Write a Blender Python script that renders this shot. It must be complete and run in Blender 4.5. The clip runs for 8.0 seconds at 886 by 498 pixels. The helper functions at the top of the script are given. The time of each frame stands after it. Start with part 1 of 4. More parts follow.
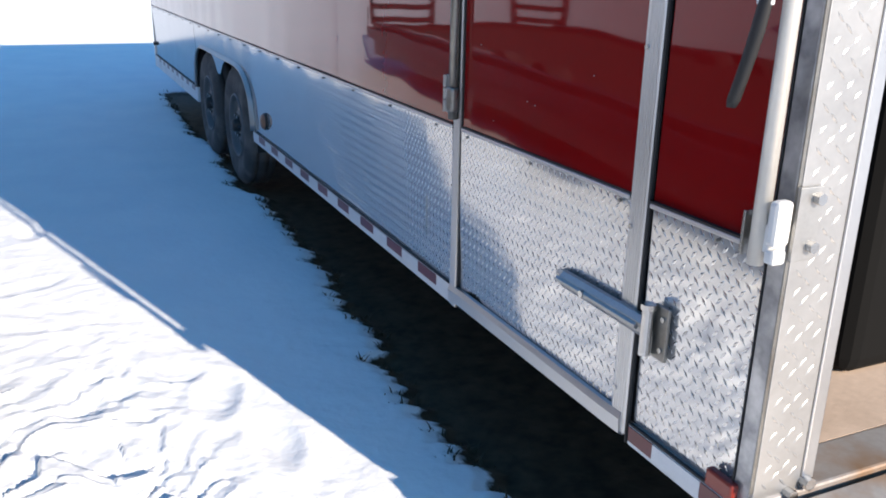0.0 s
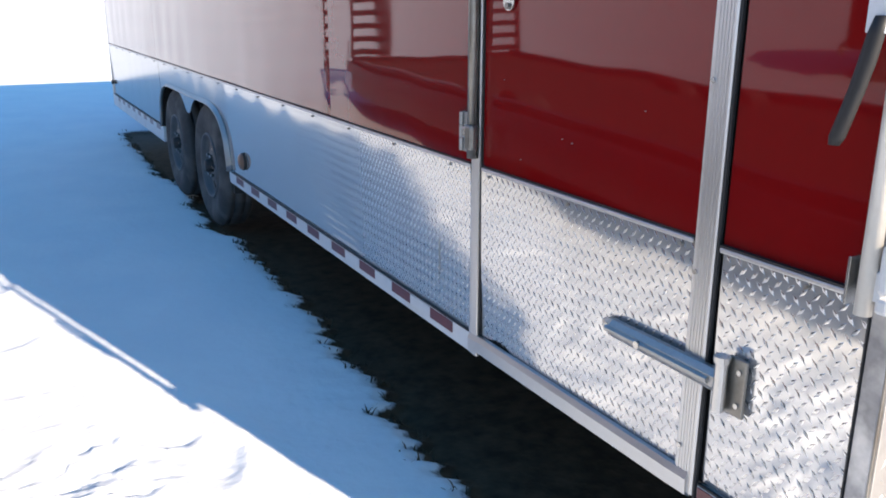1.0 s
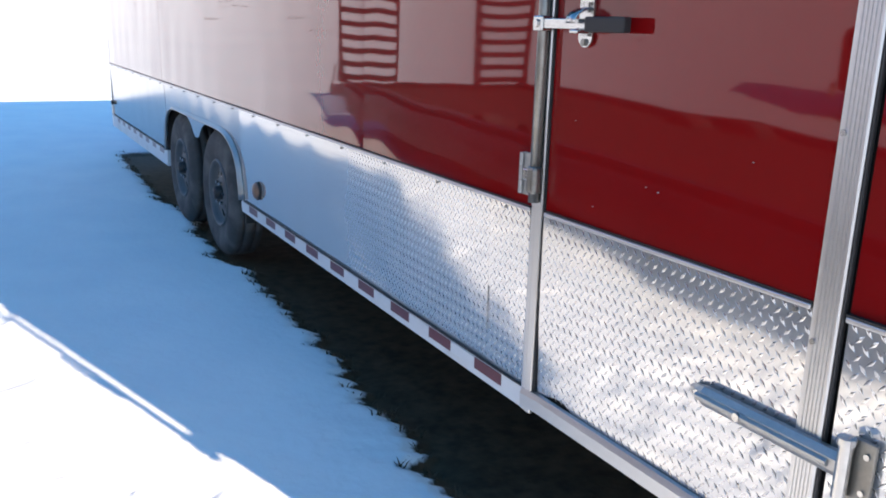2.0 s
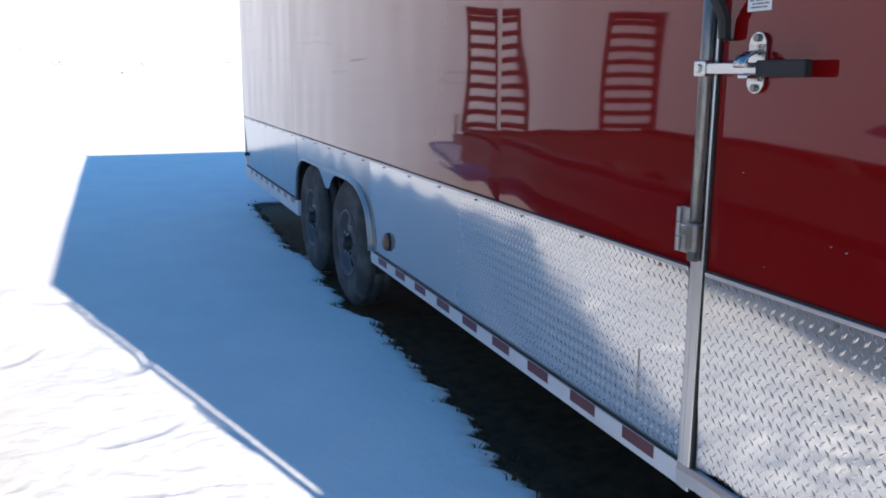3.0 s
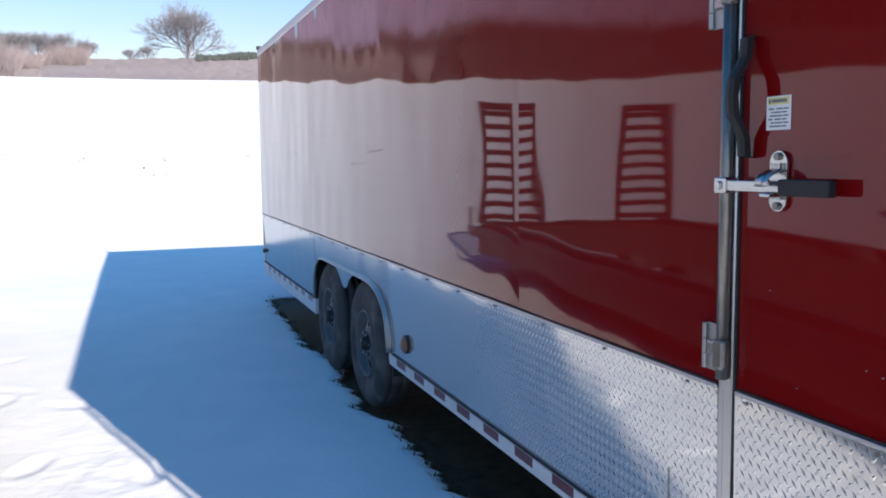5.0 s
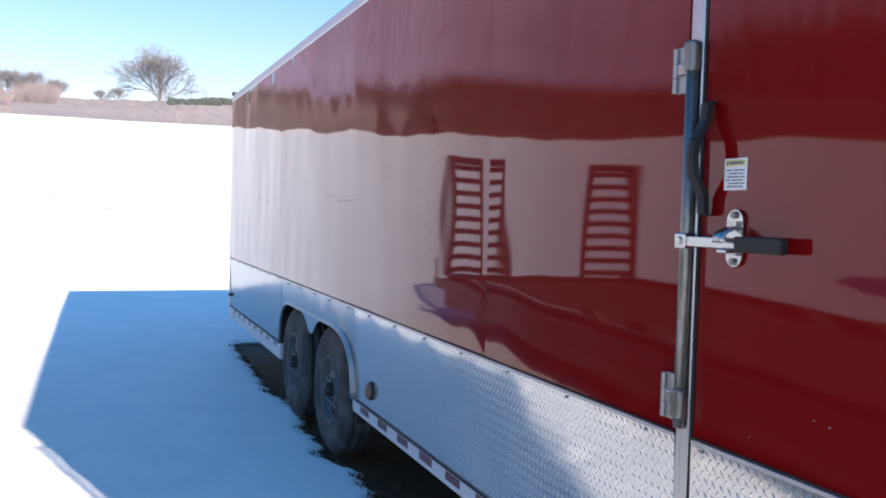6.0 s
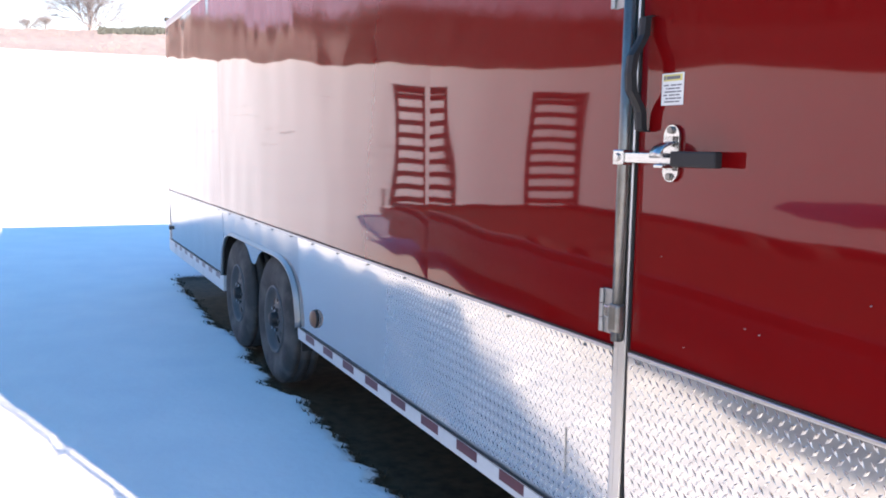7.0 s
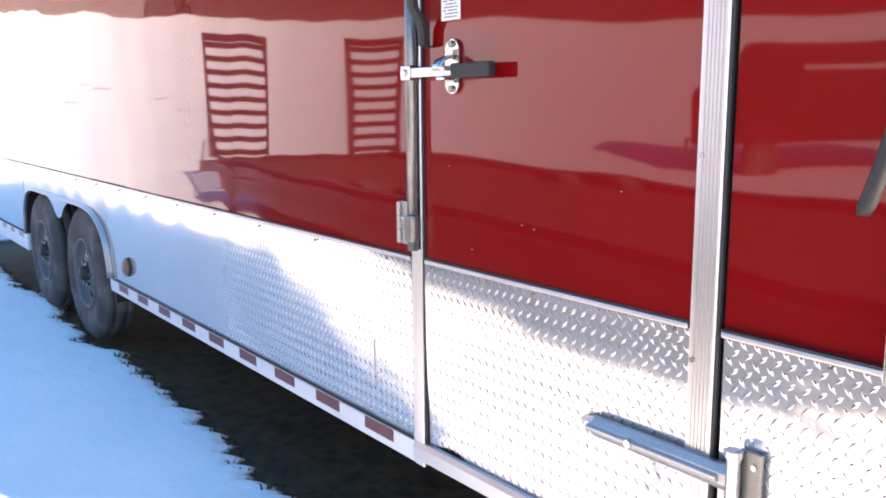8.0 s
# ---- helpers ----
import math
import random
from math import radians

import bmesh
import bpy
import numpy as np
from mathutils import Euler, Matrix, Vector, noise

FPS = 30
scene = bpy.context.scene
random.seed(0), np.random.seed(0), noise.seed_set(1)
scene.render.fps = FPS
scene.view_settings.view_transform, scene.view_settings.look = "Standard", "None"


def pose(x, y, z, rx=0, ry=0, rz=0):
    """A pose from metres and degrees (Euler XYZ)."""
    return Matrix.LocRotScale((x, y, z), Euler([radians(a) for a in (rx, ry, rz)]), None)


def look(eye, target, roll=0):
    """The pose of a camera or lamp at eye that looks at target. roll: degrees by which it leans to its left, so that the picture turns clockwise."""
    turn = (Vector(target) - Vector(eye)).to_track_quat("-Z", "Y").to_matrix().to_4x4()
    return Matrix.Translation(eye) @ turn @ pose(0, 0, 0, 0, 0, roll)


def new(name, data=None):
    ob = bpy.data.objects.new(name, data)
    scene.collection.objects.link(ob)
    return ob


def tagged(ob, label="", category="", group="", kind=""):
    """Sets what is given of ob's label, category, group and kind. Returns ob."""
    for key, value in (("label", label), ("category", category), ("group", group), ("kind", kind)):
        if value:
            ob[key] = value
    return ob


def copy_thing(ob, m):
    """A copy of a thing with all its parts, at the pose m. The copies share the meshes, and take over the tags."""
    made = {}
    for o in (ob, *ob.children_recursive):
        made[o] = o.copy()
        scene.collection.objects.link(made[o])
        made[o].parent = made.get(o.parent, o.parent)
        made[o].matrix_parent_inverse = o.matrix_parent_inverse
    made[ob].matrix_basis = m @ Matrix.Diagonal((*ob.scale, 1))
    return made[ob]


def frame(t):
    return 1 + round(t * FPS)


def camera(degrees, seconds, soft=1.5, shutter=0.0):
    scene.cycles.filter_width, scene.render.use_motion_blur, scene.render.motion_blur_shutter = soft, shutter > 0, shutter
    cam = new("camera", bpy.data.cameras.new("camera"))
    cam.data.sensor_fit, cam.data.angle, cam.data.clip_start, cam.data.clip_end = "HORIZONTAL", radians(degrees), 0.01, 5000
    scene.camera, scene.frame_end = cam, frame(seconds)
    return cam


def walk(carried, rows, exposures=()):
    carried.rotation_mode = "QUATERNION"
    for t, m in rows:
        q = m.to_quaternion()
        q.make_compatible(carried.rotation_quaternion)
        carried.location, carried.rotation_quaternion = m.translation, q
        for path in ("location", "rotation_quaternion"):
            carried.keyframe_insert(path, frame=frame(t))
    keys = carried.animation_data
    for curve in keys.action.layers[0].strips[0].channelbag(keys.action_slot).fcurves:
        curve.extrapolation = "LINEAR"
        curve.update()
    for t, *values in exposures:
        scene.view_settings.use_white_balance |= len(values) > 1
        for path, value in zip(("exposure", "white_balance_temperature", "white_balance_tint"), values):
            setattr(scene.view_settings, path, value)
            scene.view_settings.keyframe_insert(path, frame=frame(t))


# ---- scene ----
cam = camera(55.2, 8.0, soft=1.8)
PATH = [
    (0, (-1.127, -0.597, 1.535), (-0.3224, 1.1223, 0.9040), 1.3),
    (0.2, (-1.159, -0.599, 1.52), (-0.3336, 1.1044, 0.8752), 2.2),
    (0.5, (-1.187, -0.553, 1.446), (-0.2993, 1.1376, 0.8521), 3.2),
    (0.7, (-1.192, -0.48, 1.499), (-0.3363, 1.2209, 0.8867), 1.3),
    (1, (-1.228, -0.362, 1.533), (-0.3208, 1.3286, 0.9691), 0.3),
    (1.2, (-1.256, -0.295, 1.508), (-0.3388, 1.4016, 0.9799), 2.0),
    (2.3, (-1.321, -0.004, 1.553), (-0.3707, 1.6813, 1.0469), 1.7),
    (2.5, (-1.278, 0.059, 1.551), (-0.4188, 1.7850, 1.0197), 1.2),
    (2.7, (-1.334, 0.007, 1.544), (-0.5369, 1.7819, 1.0808), 1.7),
    (3, (-1.329, 0.039, 1.548), (-0.6220, 1.8647, 1.1410), 0.3),
    (3.2, (-1.350, 0.019, 1.544), (-0.7029, 1.8686, 1.1432), 0.5),
    (3.5, (-1.342, 0.033, 1.593), (-0.7578, 1.9164, 1.2596), 1.3),
    (3.8, (-1.385, 0.016, 1.561), (-0.8186, 1.9142, 1.2890), 2.8),
    (4, (-1.37, 0.026, 1.566), (-0.8194, 1.9291, 1.2865), 2.3),
    (4.2, (-1.366, 0.024, 1.546), (-0.8150, 1.9243, 1.2528), 3.0),
    (4.5, (-1.327, 0.058, 1.588), (-0.7548, 1.9456, 1.2563), 0.5),
    (4.8, (-1.357, 0.031, 1.584), (-0.6875, 1.8979, 1.3312), 0.4),
    (5, (-1.323, 0.079, 1.623), (-0.6413, 1.9478, 1.4171), -0.6),
    (5.2, (-1.336, 0.044, 1.64), (-0.6417, 1.9147, 1.5082), 0.1),
    (6.3, (-1.362, 0.017, 1.601), (-0.5939, 1.8618, 1.5206), 1.6),
    (6.5, (-1.355, 0.04, 1.604), (-0.5654, 1.8746, 1.4867), 1.4),
    (7, (-1.342, 0.021, 1.578), (-0.4690, 1.8047, 1.3393), 1.0),
    (7.2, (-1.321, 0.041, 1.57), (-0.4146, 1.8012, 1.2820), 0.5),
    (7.5, (-1.345, 0.019, 1.505), (-0.3444, 1.7221, 1.1929), 1.2),
    (7.7, (-1.323, -0.014, 1.502), (-0.2205, 1.6154, 1.1446), 0.9),
    (8, (-1.304, -0.101, 1.488), (-0.1097, 1.4676, 1.1457), -0.4),
]

EXPOSURES = [(0, 0.70, 7600, 15), (0.5, 0.72, 7600, 15), (1.0, 1.04, 8050, 16), (1.2, 1.06, 8050, 16), (2.5, 1.42, 8400, 17), (3.0, 0.76, 7600, 16), (3.5, 0.68, 7400, 15), (4.5, 0.68, 7400, 16), (5.2, 0.63, 7450, 16), (6.5, 1.27, 7900, 19), (7.0, 1.60, 8750, 23), (7.5, 1.68, 8850, 23), (7.7, 1.80, 8950, 24), (8, 2.20, 9300, 26)]
walk(cam, [(t, look(eye, target, roll)) for t, eye, target, roll in PATH], EXPOSURES)

# ---- light ----
SUN_FROM = Vector((1.75, -5.75, 2.64)).normalized()
world = bpy.data.worlds.new("sky")
scene.world = world
world.use_nodes = True
sky = world.node_tree.nodes.new("ShaderNodeTexSky")
sky.sky_type, sky.sun_disc = "NISHITA", False
sky.sun_elevation, sky.sun_rotation = math.asin(SUN_FROM.z), math.atan2(SUN_FROM.x, SUN_FROM.y)
sky.air_density, sky.dust_density, sky.ozone_density = 1.0, 0.6, 1.0
# a hazy pale horizon under a deep blue upper sky
nodes, links = world.node_tree.nodes, world.node_tree.links
way = nodes.new("ShaderNodeTexCoord")
split = nodes.new("ShaderNodeSeparateXYZ")
links.new(way.outputs["Generated"], split.inputs[0])
haze = nodes.new("ShaderNodeValToRGB")
haze.color_ramp.elements[0].position, haze.color_ramp.elements[1].position = 0.10, 0.44
haze.color_ramp.elements[0].color, haze.color_ramp.elements[1].color = (0.83, 0.84, 0.96, 1), (0.20, 0.87, 1.38, 1)
links.new(split.outputs["Z"], haze.inputs[0])
tone = nodes.new("ShaderNodeMix")
tone.data_type, tone.blend_type = "RGBA", "MULTIPLY"
tone.inputs[0].default_value = 1.0
links.new(sky.outputs[0], tone.inputs[6])
links.new(haze.outputs[0], tone.inputs[7])
links.new(tone.outputs[2], nodes["Background"].inputs[0])
world.node_tree.nodes["Background"].inputs[1].default_value = 0.115
sun = new("sun", bpy.data.lights.new("sun", "SUN"))
sun.data.energy, sun.data.angle, sun.data.color = 5.0, radians(0.53), (1.0, 0.945, 0.87)
sun.matrix_world = look(SUN_FROM * 30, (0, 0, 0))


# ---- materials ----
def material(name, colour, rough=0.5, metal=0.0, spread=0.15, scale=6.0, fine=60.0, bump=0.0, bump_scale=80.0, coat=0.0, dirt=None, dirt_at=0.6, coords="Object", spec=0.5):
    """A principled material with variation at two scales and fine relief."""
    m = bpy.data.materials.new(name)
    m.use_nodes = True
    n, l = m.node_tree.nodes, m.node_tree.links
    p = n["Principled BSDF"]
    p.inputs["Metallic"].default_value = metal
    p.inputs["Specular IOR Level"].default_value = spec
    p.inputs["Coat Weight"].default_value = coat
    p.inputs["Coat Roughness"].default_value = 0.03
    p.inputs["Coat IOR"].default_value = 1.27
    tc = n.new("ShaderNodeTexCoord")
    big, small = n.new("ShaderNodeTexNoise"), n.new("ShaderNodeTexNoise")
    for tex, sc, detail in ((big, scale, 4), (small, fine, 3)):
        tex.inputs["Scale"].default_value, tex.inputs["Detail"].default_value = sc, detail
        l.new(tc.outputs[coords], tex.inputs["Vector"])
    both = n.new("ShaderNodeMath")
    both.operation = "MULTIPLY_ADD"
    both.inputs[1].default_value = 0.6
    half = n.new("ShaderNodeMath")
    half.operation = "MULTIPLY"
    half.inputs[1].default_value = 0.4
    l.new(small.outputs["Fac"], half.inputs[0])
    l.new(big.outputs["Fac"], both.inputs[0])
    l.new(half.outputs[0], both.inputs[2])
    ramp = n.new("ShaderNodeValToRGB")
    ramp.color_ramp.elements[0].position, ramp.color_ramp.elements[1].position = 0.3, 0.7
    ramp.color_ramp.elements[0].color = (*[c * (1 - spread) for c in colour], 1)
    ramp.color_ramp.elements[1].color = (*[min(1, c * (1 + spread)) for c in colour], 1)
    l.new(both.outputs[0], ramp.inputs[0])
    out = ramp.outputs[0]
    if dirt:
        grime = n.new("ShaderNodeTexNoise")
        grime.inputs["Scale"].default_value, grime.inputs["Detail"].default_value = scale * 0.7, 8
        l.new(tc.outputs[coords], grime.inputs["Vector"])
        cut = n.new("ShaderNodeMapRange")
        cut.inputs["From Min"].default_value, cut.inputs["From Max"].default_value = dirt_at - 0.12, dirt_at + 0.12
        l.new(grime.outputs["Fac"], cut.inputs["Value"])
        mix = n.new("ShaderNodeMix")
        mix.data_type = "RGBA"
        mix.inputs[7].default_value = (*dirt, 1)
        l.new(cut.outputs[0], mix.inputs[0])
        l.new(out, mix.inputs[6])
        out = mix.outputs[2]
    l.new(out, p.inputs["Base Color"])
    rr = n.new("ShaderNodeMapRange")
    rr.inputs["To Min"].default_value, rr.inputs["To Max"].default_value = rough * 0.8, min(1, rough * 1.2)
    l.new(both.outputs[0], rr.inputs["Value"])
    l.new(rr.outputs[0], p.inputs["Roughness"])
    if bump:
        bt = n.new("ShaderNodeTexNoise")
        bt.inputs["Scale"].default_value, bt.inputs["Detail"].default_value = bump_scale, 4
        l.new(tc.outputs[coords], bt.inputs["Vector"])
        b = n.new("ShaderNodeBump")
        b.inputs["Strength"].default_value, b.inputs["Distance"].default_value = bump, 0.01
        l.new(bt.outputs["Fac"], b.inputs["Height"])
        l.new(b.outputs[0], p.inputs["Normal"])
    return m


RED = material("red_gloss_paint", (0.182, 0.0042, 0.0048), 0.034, spread=0.06, scale=1.5, fine=20, spec=0.25, coat=0.42)
PLATE = material("polished_tread_plate", (0.58, 0.58, 0.58), 0.075, 0.68, spread=0.05, scale=3, fine=40)
# darker, rougher tread plate for the sheets from the wheel arch forward
PLATE_GREY = material("grey_tread_plate", (0.36, 0.365, 0.37), 0.13, 0.82, spread=0.12, scale=4, fine=50)
TREAD_BARS = material("worn_tread_bars", (0.57, 0.57, 0.575), 0.06, 0.85, spread=0.08, scale=8, fine=60)
TRIM = material("aluminium_trim", (0.55, 0.555, 0.56), 0.36, 1.0, spread=0.04, scale=4, fine=90)
DULL = material("dull_galvanised_steel", (0.25, 0.245, 0.23), 0.38, 0.9, spread=0.18, scale=14, fine=120, dirt=(0.16, 0.14, 0.12), dirt_at=0.64)
REAR_PLATE = material("weathered_tread_plate", (0.38, 0.38, 0.38), 0.38, 0.7, spread=0.10, scale=9, fine=60)
CHROME = material("zinc_plated_steel", (0.50, 0.495, 0.485), 0.24, 1.0, spread=0.10, scale=12, fine=90)
PALE_ZINC = material("pale_zinc", (0.62, 0.60, 0.56), 0.4, 0.35, spread=0.06, scale=10, fine=80)
SILL = material("scuffed_sill_plate", (0.36, 0.345, 0.34), 0.5, 0.4, spread=0.15, scale=9, fine=80, dirt=(0.30, 0.19, 0.12), dirt_at=0.60)
RAIL = material("white_painted_rail", (0.62, 0.63, 0.64), 0.35, spread=0.05, scale=5, fine=60, dirt=(0.45, 0.43, 0.40), dirt_at=0.68)
TAPE_RED = material("red_reflective_tape", (0.13, 0.025, 0.029), 0.3, spread=0.15, scale=30, fine=300)
TAPE_FAINT = material("faint_reflective_tape", (0.30, 0.25, 0.26), 0.5, spread=0.2, scale=30, fine=300)
TAPE_WHITE = material("white_reflective_tape", (0.60, 0.61, 0.62), 0.3, spread=0.06, scale=30, fine=300)
RUBBER = material("black_rubber", (0.018, 0.018, 0.019), 0.6, spread=0.2, scale=10, fine=90)
TYRE = material("dusty_tyre_rubber", (0.045, 0.044, 0.044), 0.88, spread=0.25, scale=8, fine=50, bump=0.3, dirt=(0.12, 0.113, 0.105), dirt_at=0.57)
RIM = material("grey_wheel_paint", (0.11, 0.115, 0.118), 0.55, 0.2, spread=0.12, scale=12, fine=60, dirt=(0.12, 0.11, 0.10), dirt_at=0.66)
GRIP = material("black_plastic", (0.012, 0.012, 0.013), 0.6, spread=0.15, scale=20, fine=200)
AMBER = material("faded_amber_lens", (0.20, 0.10, 0.065), 0.35, spread=0.1, scale=30, fine=200)
RED_LENS = material("red_lens", (0.24, 0.03, 0.022), 0.25, spread=0.1, scale=30, fine=200)
# white for the nylon rollers, and for the sun's glare on the keeper
NYLON_SUNLIT = material("nylon_and_sunlit_white", (0.62, 0.62, 0.61), 0.4, spread=0.04, scale=20, fine=200)
STICKER = material("white_sticker", (0.78, 0.78, 0.76), 0.4, spread=0.03, scale=20, fine=200)
YELLOW = material("yellow_print", (0.70, 0.60, 0.22), 0.4, spread=0.05)
INK = material("black_print", (0.16, 0.16, 0.17), 0.5, spread=0.05)
PLY = material("plywood", (0.56, 0.43, 0.34), 0.65, spread=0.14, scale=3, fine=45, bump=0.1, dirt=(0.40, 0.30, 0.23), dirt_at=0.66)
SPANGLE = material("galvanised_spangle", (0.25, 0.26, 0.28), 0.35, 0.8, spread=0.3, scale=22, fine=70, dirt=(0.50, 0.51, 0.53), dirt_at=0.56)
STRAP = material("brushed_zinc_strap", (0.40, 0.40, 0.395), 0.42, 0.85, spread=0.12, scale=14, fine=110)
TRUCK = material("dark_vehicle_paint", (0.05, 0.012, 0.012), 0.3, spread=0.15, scale=2, fine=30, dirt=(0.09, 0.06, 0.055), dirt_at=0.66)
GLASS = material("dark_window_glass", (0.015, 0.017, 0.02), 0.08, spread=0.05)
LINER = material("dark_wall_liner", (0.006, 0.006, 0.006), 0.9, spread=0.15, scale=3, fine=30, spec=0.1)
CHASSIS = material("black_chassis_paint", (0.012, 0.012, 0.012), 0.55, spread=0.2, scale=6, fine=50)
ROOF = material("white_roof_sheet", (0.70, 0.71, 0.72), 0.4, spread=0.05, scale=2, fine=30)
BLACK_STEEL = material("black_painted_steel", (0.010, 0.011, 0.016), 0.65, spread=0.2, scale=5, fine=60, dirt=(0.020, 0.019, 0.021), dirt_at=0.7, spec=0.2)
# black steel with brighter, bluish reflected light put into its colour
BLUE_STEEL = material("blue_lightened_steel", (0.035, 0.042, 0.055), 0.42, spread=0.25, scale=5, fine=60, dirt=(0.14, 0.145, 0.155), dirt_at=0.68)
DECK = material("weathered_deck_boards", (0.09, 0.06, 0.045), 0.8, spread=0.3, scale=4, fine=40, bump=0.2)
BARK = material("bare_bark", (0.21, 0.208, 0.235), 0.9, spread=0.2, scale=1, fine=8)
WOOD = material("dark_bare_wood", (0.085, 0.064, 0.072), 0.9, spread=0.3, scale=0.05, fine=0.6)
THICKET = material("leafless_thicket", (0.21, 0.178, 0.190), 0.9, spread=0.25, scale=0.05, fine=0.6)
BRUSH = material("dry_brush", (0.275, 0.236, 0.236), 0.9, spread=0.16, scale=0.03, fine=0.6)
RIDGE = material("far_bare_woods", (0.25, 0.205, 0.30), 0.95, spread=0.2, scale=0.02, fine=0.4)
FIR = material("far_evergreens", (0.07, 0.085, 0.085), 0.9, spread=0.3, scale=0.05, fine=0.4)
STRAW = material("dead_grass", (0.06, 0.042, 0.024), 0.9, spread=0.3, scale=4, fine=40)
SNOW = material("drifted_snow", (0.86, 0.87, 0.89), 0.75, spread=0.03, scale=3, fine=30, bump=0.2)
BOARD = material("weathered_plank", (0.45, 0.36, 0.28), 0.8, spread=0.25, scale=8, fine=60, bump=0.2)


def ground_material():
    """Snow, with bare wet soil where the sheet's "soil" attribute says that no snow lies."""
    m = bpy.data.materials.new("snow_and_soil")
    m.use_nodes = True
    n, l = m.node_tree.nodes, m.node_tree.links
    p = n["Principled BSDF"]
    tc, at = n.new("ShaderNodeTexCoord"), n.new("ShaderNodeAttribute")
    at.attribute_name = "soil"
    def tex(scale, detail=5):
        t = n.new("ShaderNodeTexNoise")
        t.inputs["Scale"].default_value, t.inputs["Detail"].default_value = scale, detail
        l.new(tc.outputs["Object"], t.inputs["Vector"])
        return t.outputs["Fac"]
    def ramp(fac, a, b, pa=0.3, pb=0.7):
        r = n.new("ShaderNodeValToRGB")
        r.color_ramp.elements[0].position, r.color_ramp.elements[1].position = pa, pb
        r.color_ramp.elements[0].color, r.color_ramp.elements[1].color = (*a, 1), (*b, 1)
        l.new(fac, r.inputs[0])
        return r.outputs[0]
    snow = ramp(tex(2.2), (0.80, 0.85, 0.89), (0.88, 0.905, 0.925))
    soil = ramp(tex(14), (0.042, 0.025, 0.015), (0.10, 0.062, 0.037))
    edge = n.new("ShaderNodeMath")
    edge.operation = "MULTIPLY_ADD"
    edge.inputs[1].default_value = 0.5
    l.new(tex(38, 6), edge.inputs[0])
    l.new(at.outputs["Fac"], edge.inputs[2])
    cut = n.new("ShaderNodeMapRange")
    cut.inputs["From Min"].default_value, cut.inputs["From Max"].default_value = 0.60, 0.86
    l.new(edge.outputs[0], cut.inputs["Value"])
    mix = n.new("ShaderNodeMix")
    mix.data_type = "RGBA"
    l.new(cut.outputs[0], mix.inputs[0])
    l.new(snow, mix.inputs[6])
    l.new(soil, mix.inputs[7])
    l.new(mix.outputs[2], p.inputs["Base Color"])
    p.inputs["Roughness"].default_value = 0.75
    p.inputs["Specular IOR Level"].default_value = 0.25
    b = n.new("ShaderNodeBump")
    b.inputs["Strength"].default_value, b.inputs["Distance"].default_value = 0.35, 0.012
    l.new(tex(26, 6), b.inputs["Height"])
    l.new(b.outputs[0], p.inputs["Normal"])
    return m


GROUND = ground_material()


# ---- mesh helpers ----
def mesh_object(name, verts, faces, mat, parent=None, smooth=False):
    me = bpy.data.meshes.new(name)
    me.from_pydata(verts, [], faces)
    me.update()
    me.materials.append(mat)
    if smooth:
        me.polygons.foreach_set("use_smooth", [True] * len(me.polygons))
    ob = new(name, me)
    ob.parent = parent
    return ob


def part(name, bm, mat, parent=None, label="", smooth=False):
    """Links a bmesh as one mesh object under a thing or a part."""
    bmesh.ops.recalc_face_normals(bm, faces=bm.faces)
    me = bpy.data.meshes.new(name)
    bm.to_mesh(me)
    bm.free()
    me.materials.append(mat)
    if smooth:
        me.polygons.foreach_set("use_smooth", [True] * len(me.polygons))
    ob = new(name, me)
    ob.parent = parent
    if label:
        tagged(ob, label)
    return ob


def box(x0, x1, y0, y1, z0, z1, bevel=0.0, bm=None, segs=2):
    bm = bm or bmesh.new()
    made = bmesh.ops.create_cube(bm, size=1, matrix=Matrix.Translation(((x0 + x1) / 2, (y0 + y1) / 2, (z0 + z1) / 2)) @ Matrix.Diagonal((x1 - x0, y1 - y0, z1 - z0, 1)))
    if bevel:
        edges = list({e for v in made["verts"] for e in v.link_edges})
        bmesh.ops.bevel(bm, geom=edges, offset=bevel, segments=segs, affect="EDGES", profile=0.5)
    return bm


def rod(a, b, r, segs=12, bm=None, r2=None):
    bm = bm or bmesh.new()
    a, b = Vector(a), Vector(b)
    m = Matrix.Translation((a + b) / 2) @ (b - a).to_track_quat("Z", "Y").to_matrix().to_4x4()
    bmesh.ops.create_cone(bm, cap_ends=True, segments=segs, radius1=r, radius2=r if r2 is None else r2, depth=(b - a).length, matrix=m)
    return bm


def lathe(profile, segs=40, axis_at=(0, 0, 0)):
    """A solid of turning about the x axis; the profile is of (x, radius)."""
    bm = bmesh.new()
    rings = []
    for x, r in profile:
        rings.append([bm.verts.new((axis_at[0] + x, axis_at[1] + r * math.cos(2 * math.pi * k / segs), axis_at[2] + r * math.sin(2 * math.pi * k / segs))) for k in range(segs)])
    for p, q in zip(rings, rings[1:]):
        for k in range(segs):
            bm.faces.new((p[k], p[(k + 1) % segs], q[(k + 1) % segs], q[k]))
    return bm


def sweep(path, ring, bm=None, closed=True):
    """Joins one ring of points per path point; ring(i) gives them."""
    bm = bm or bmesh.new()
    rows = [[bm.verts.new(p) for p in ring(i)] for i in range(len(path))]
    k = len(rows[0])
    for p, q in zip(rows, rows[1:]):
        for j in range(k if closed else k - 1):
            bm.faces.new((p[j], p[(j + 1) % k], q[(j + 1) % k], q[j]))
    if closed:
        bm.faces.new(rows[0])
        bm.faces.new(rows[-1])
    return bm


def thing(name, label, category, at=(0, 0, 0), group="", kind=""):
    ob = new(name)
    ob.location = at
    return tagged(ob, label, category, group, kind)


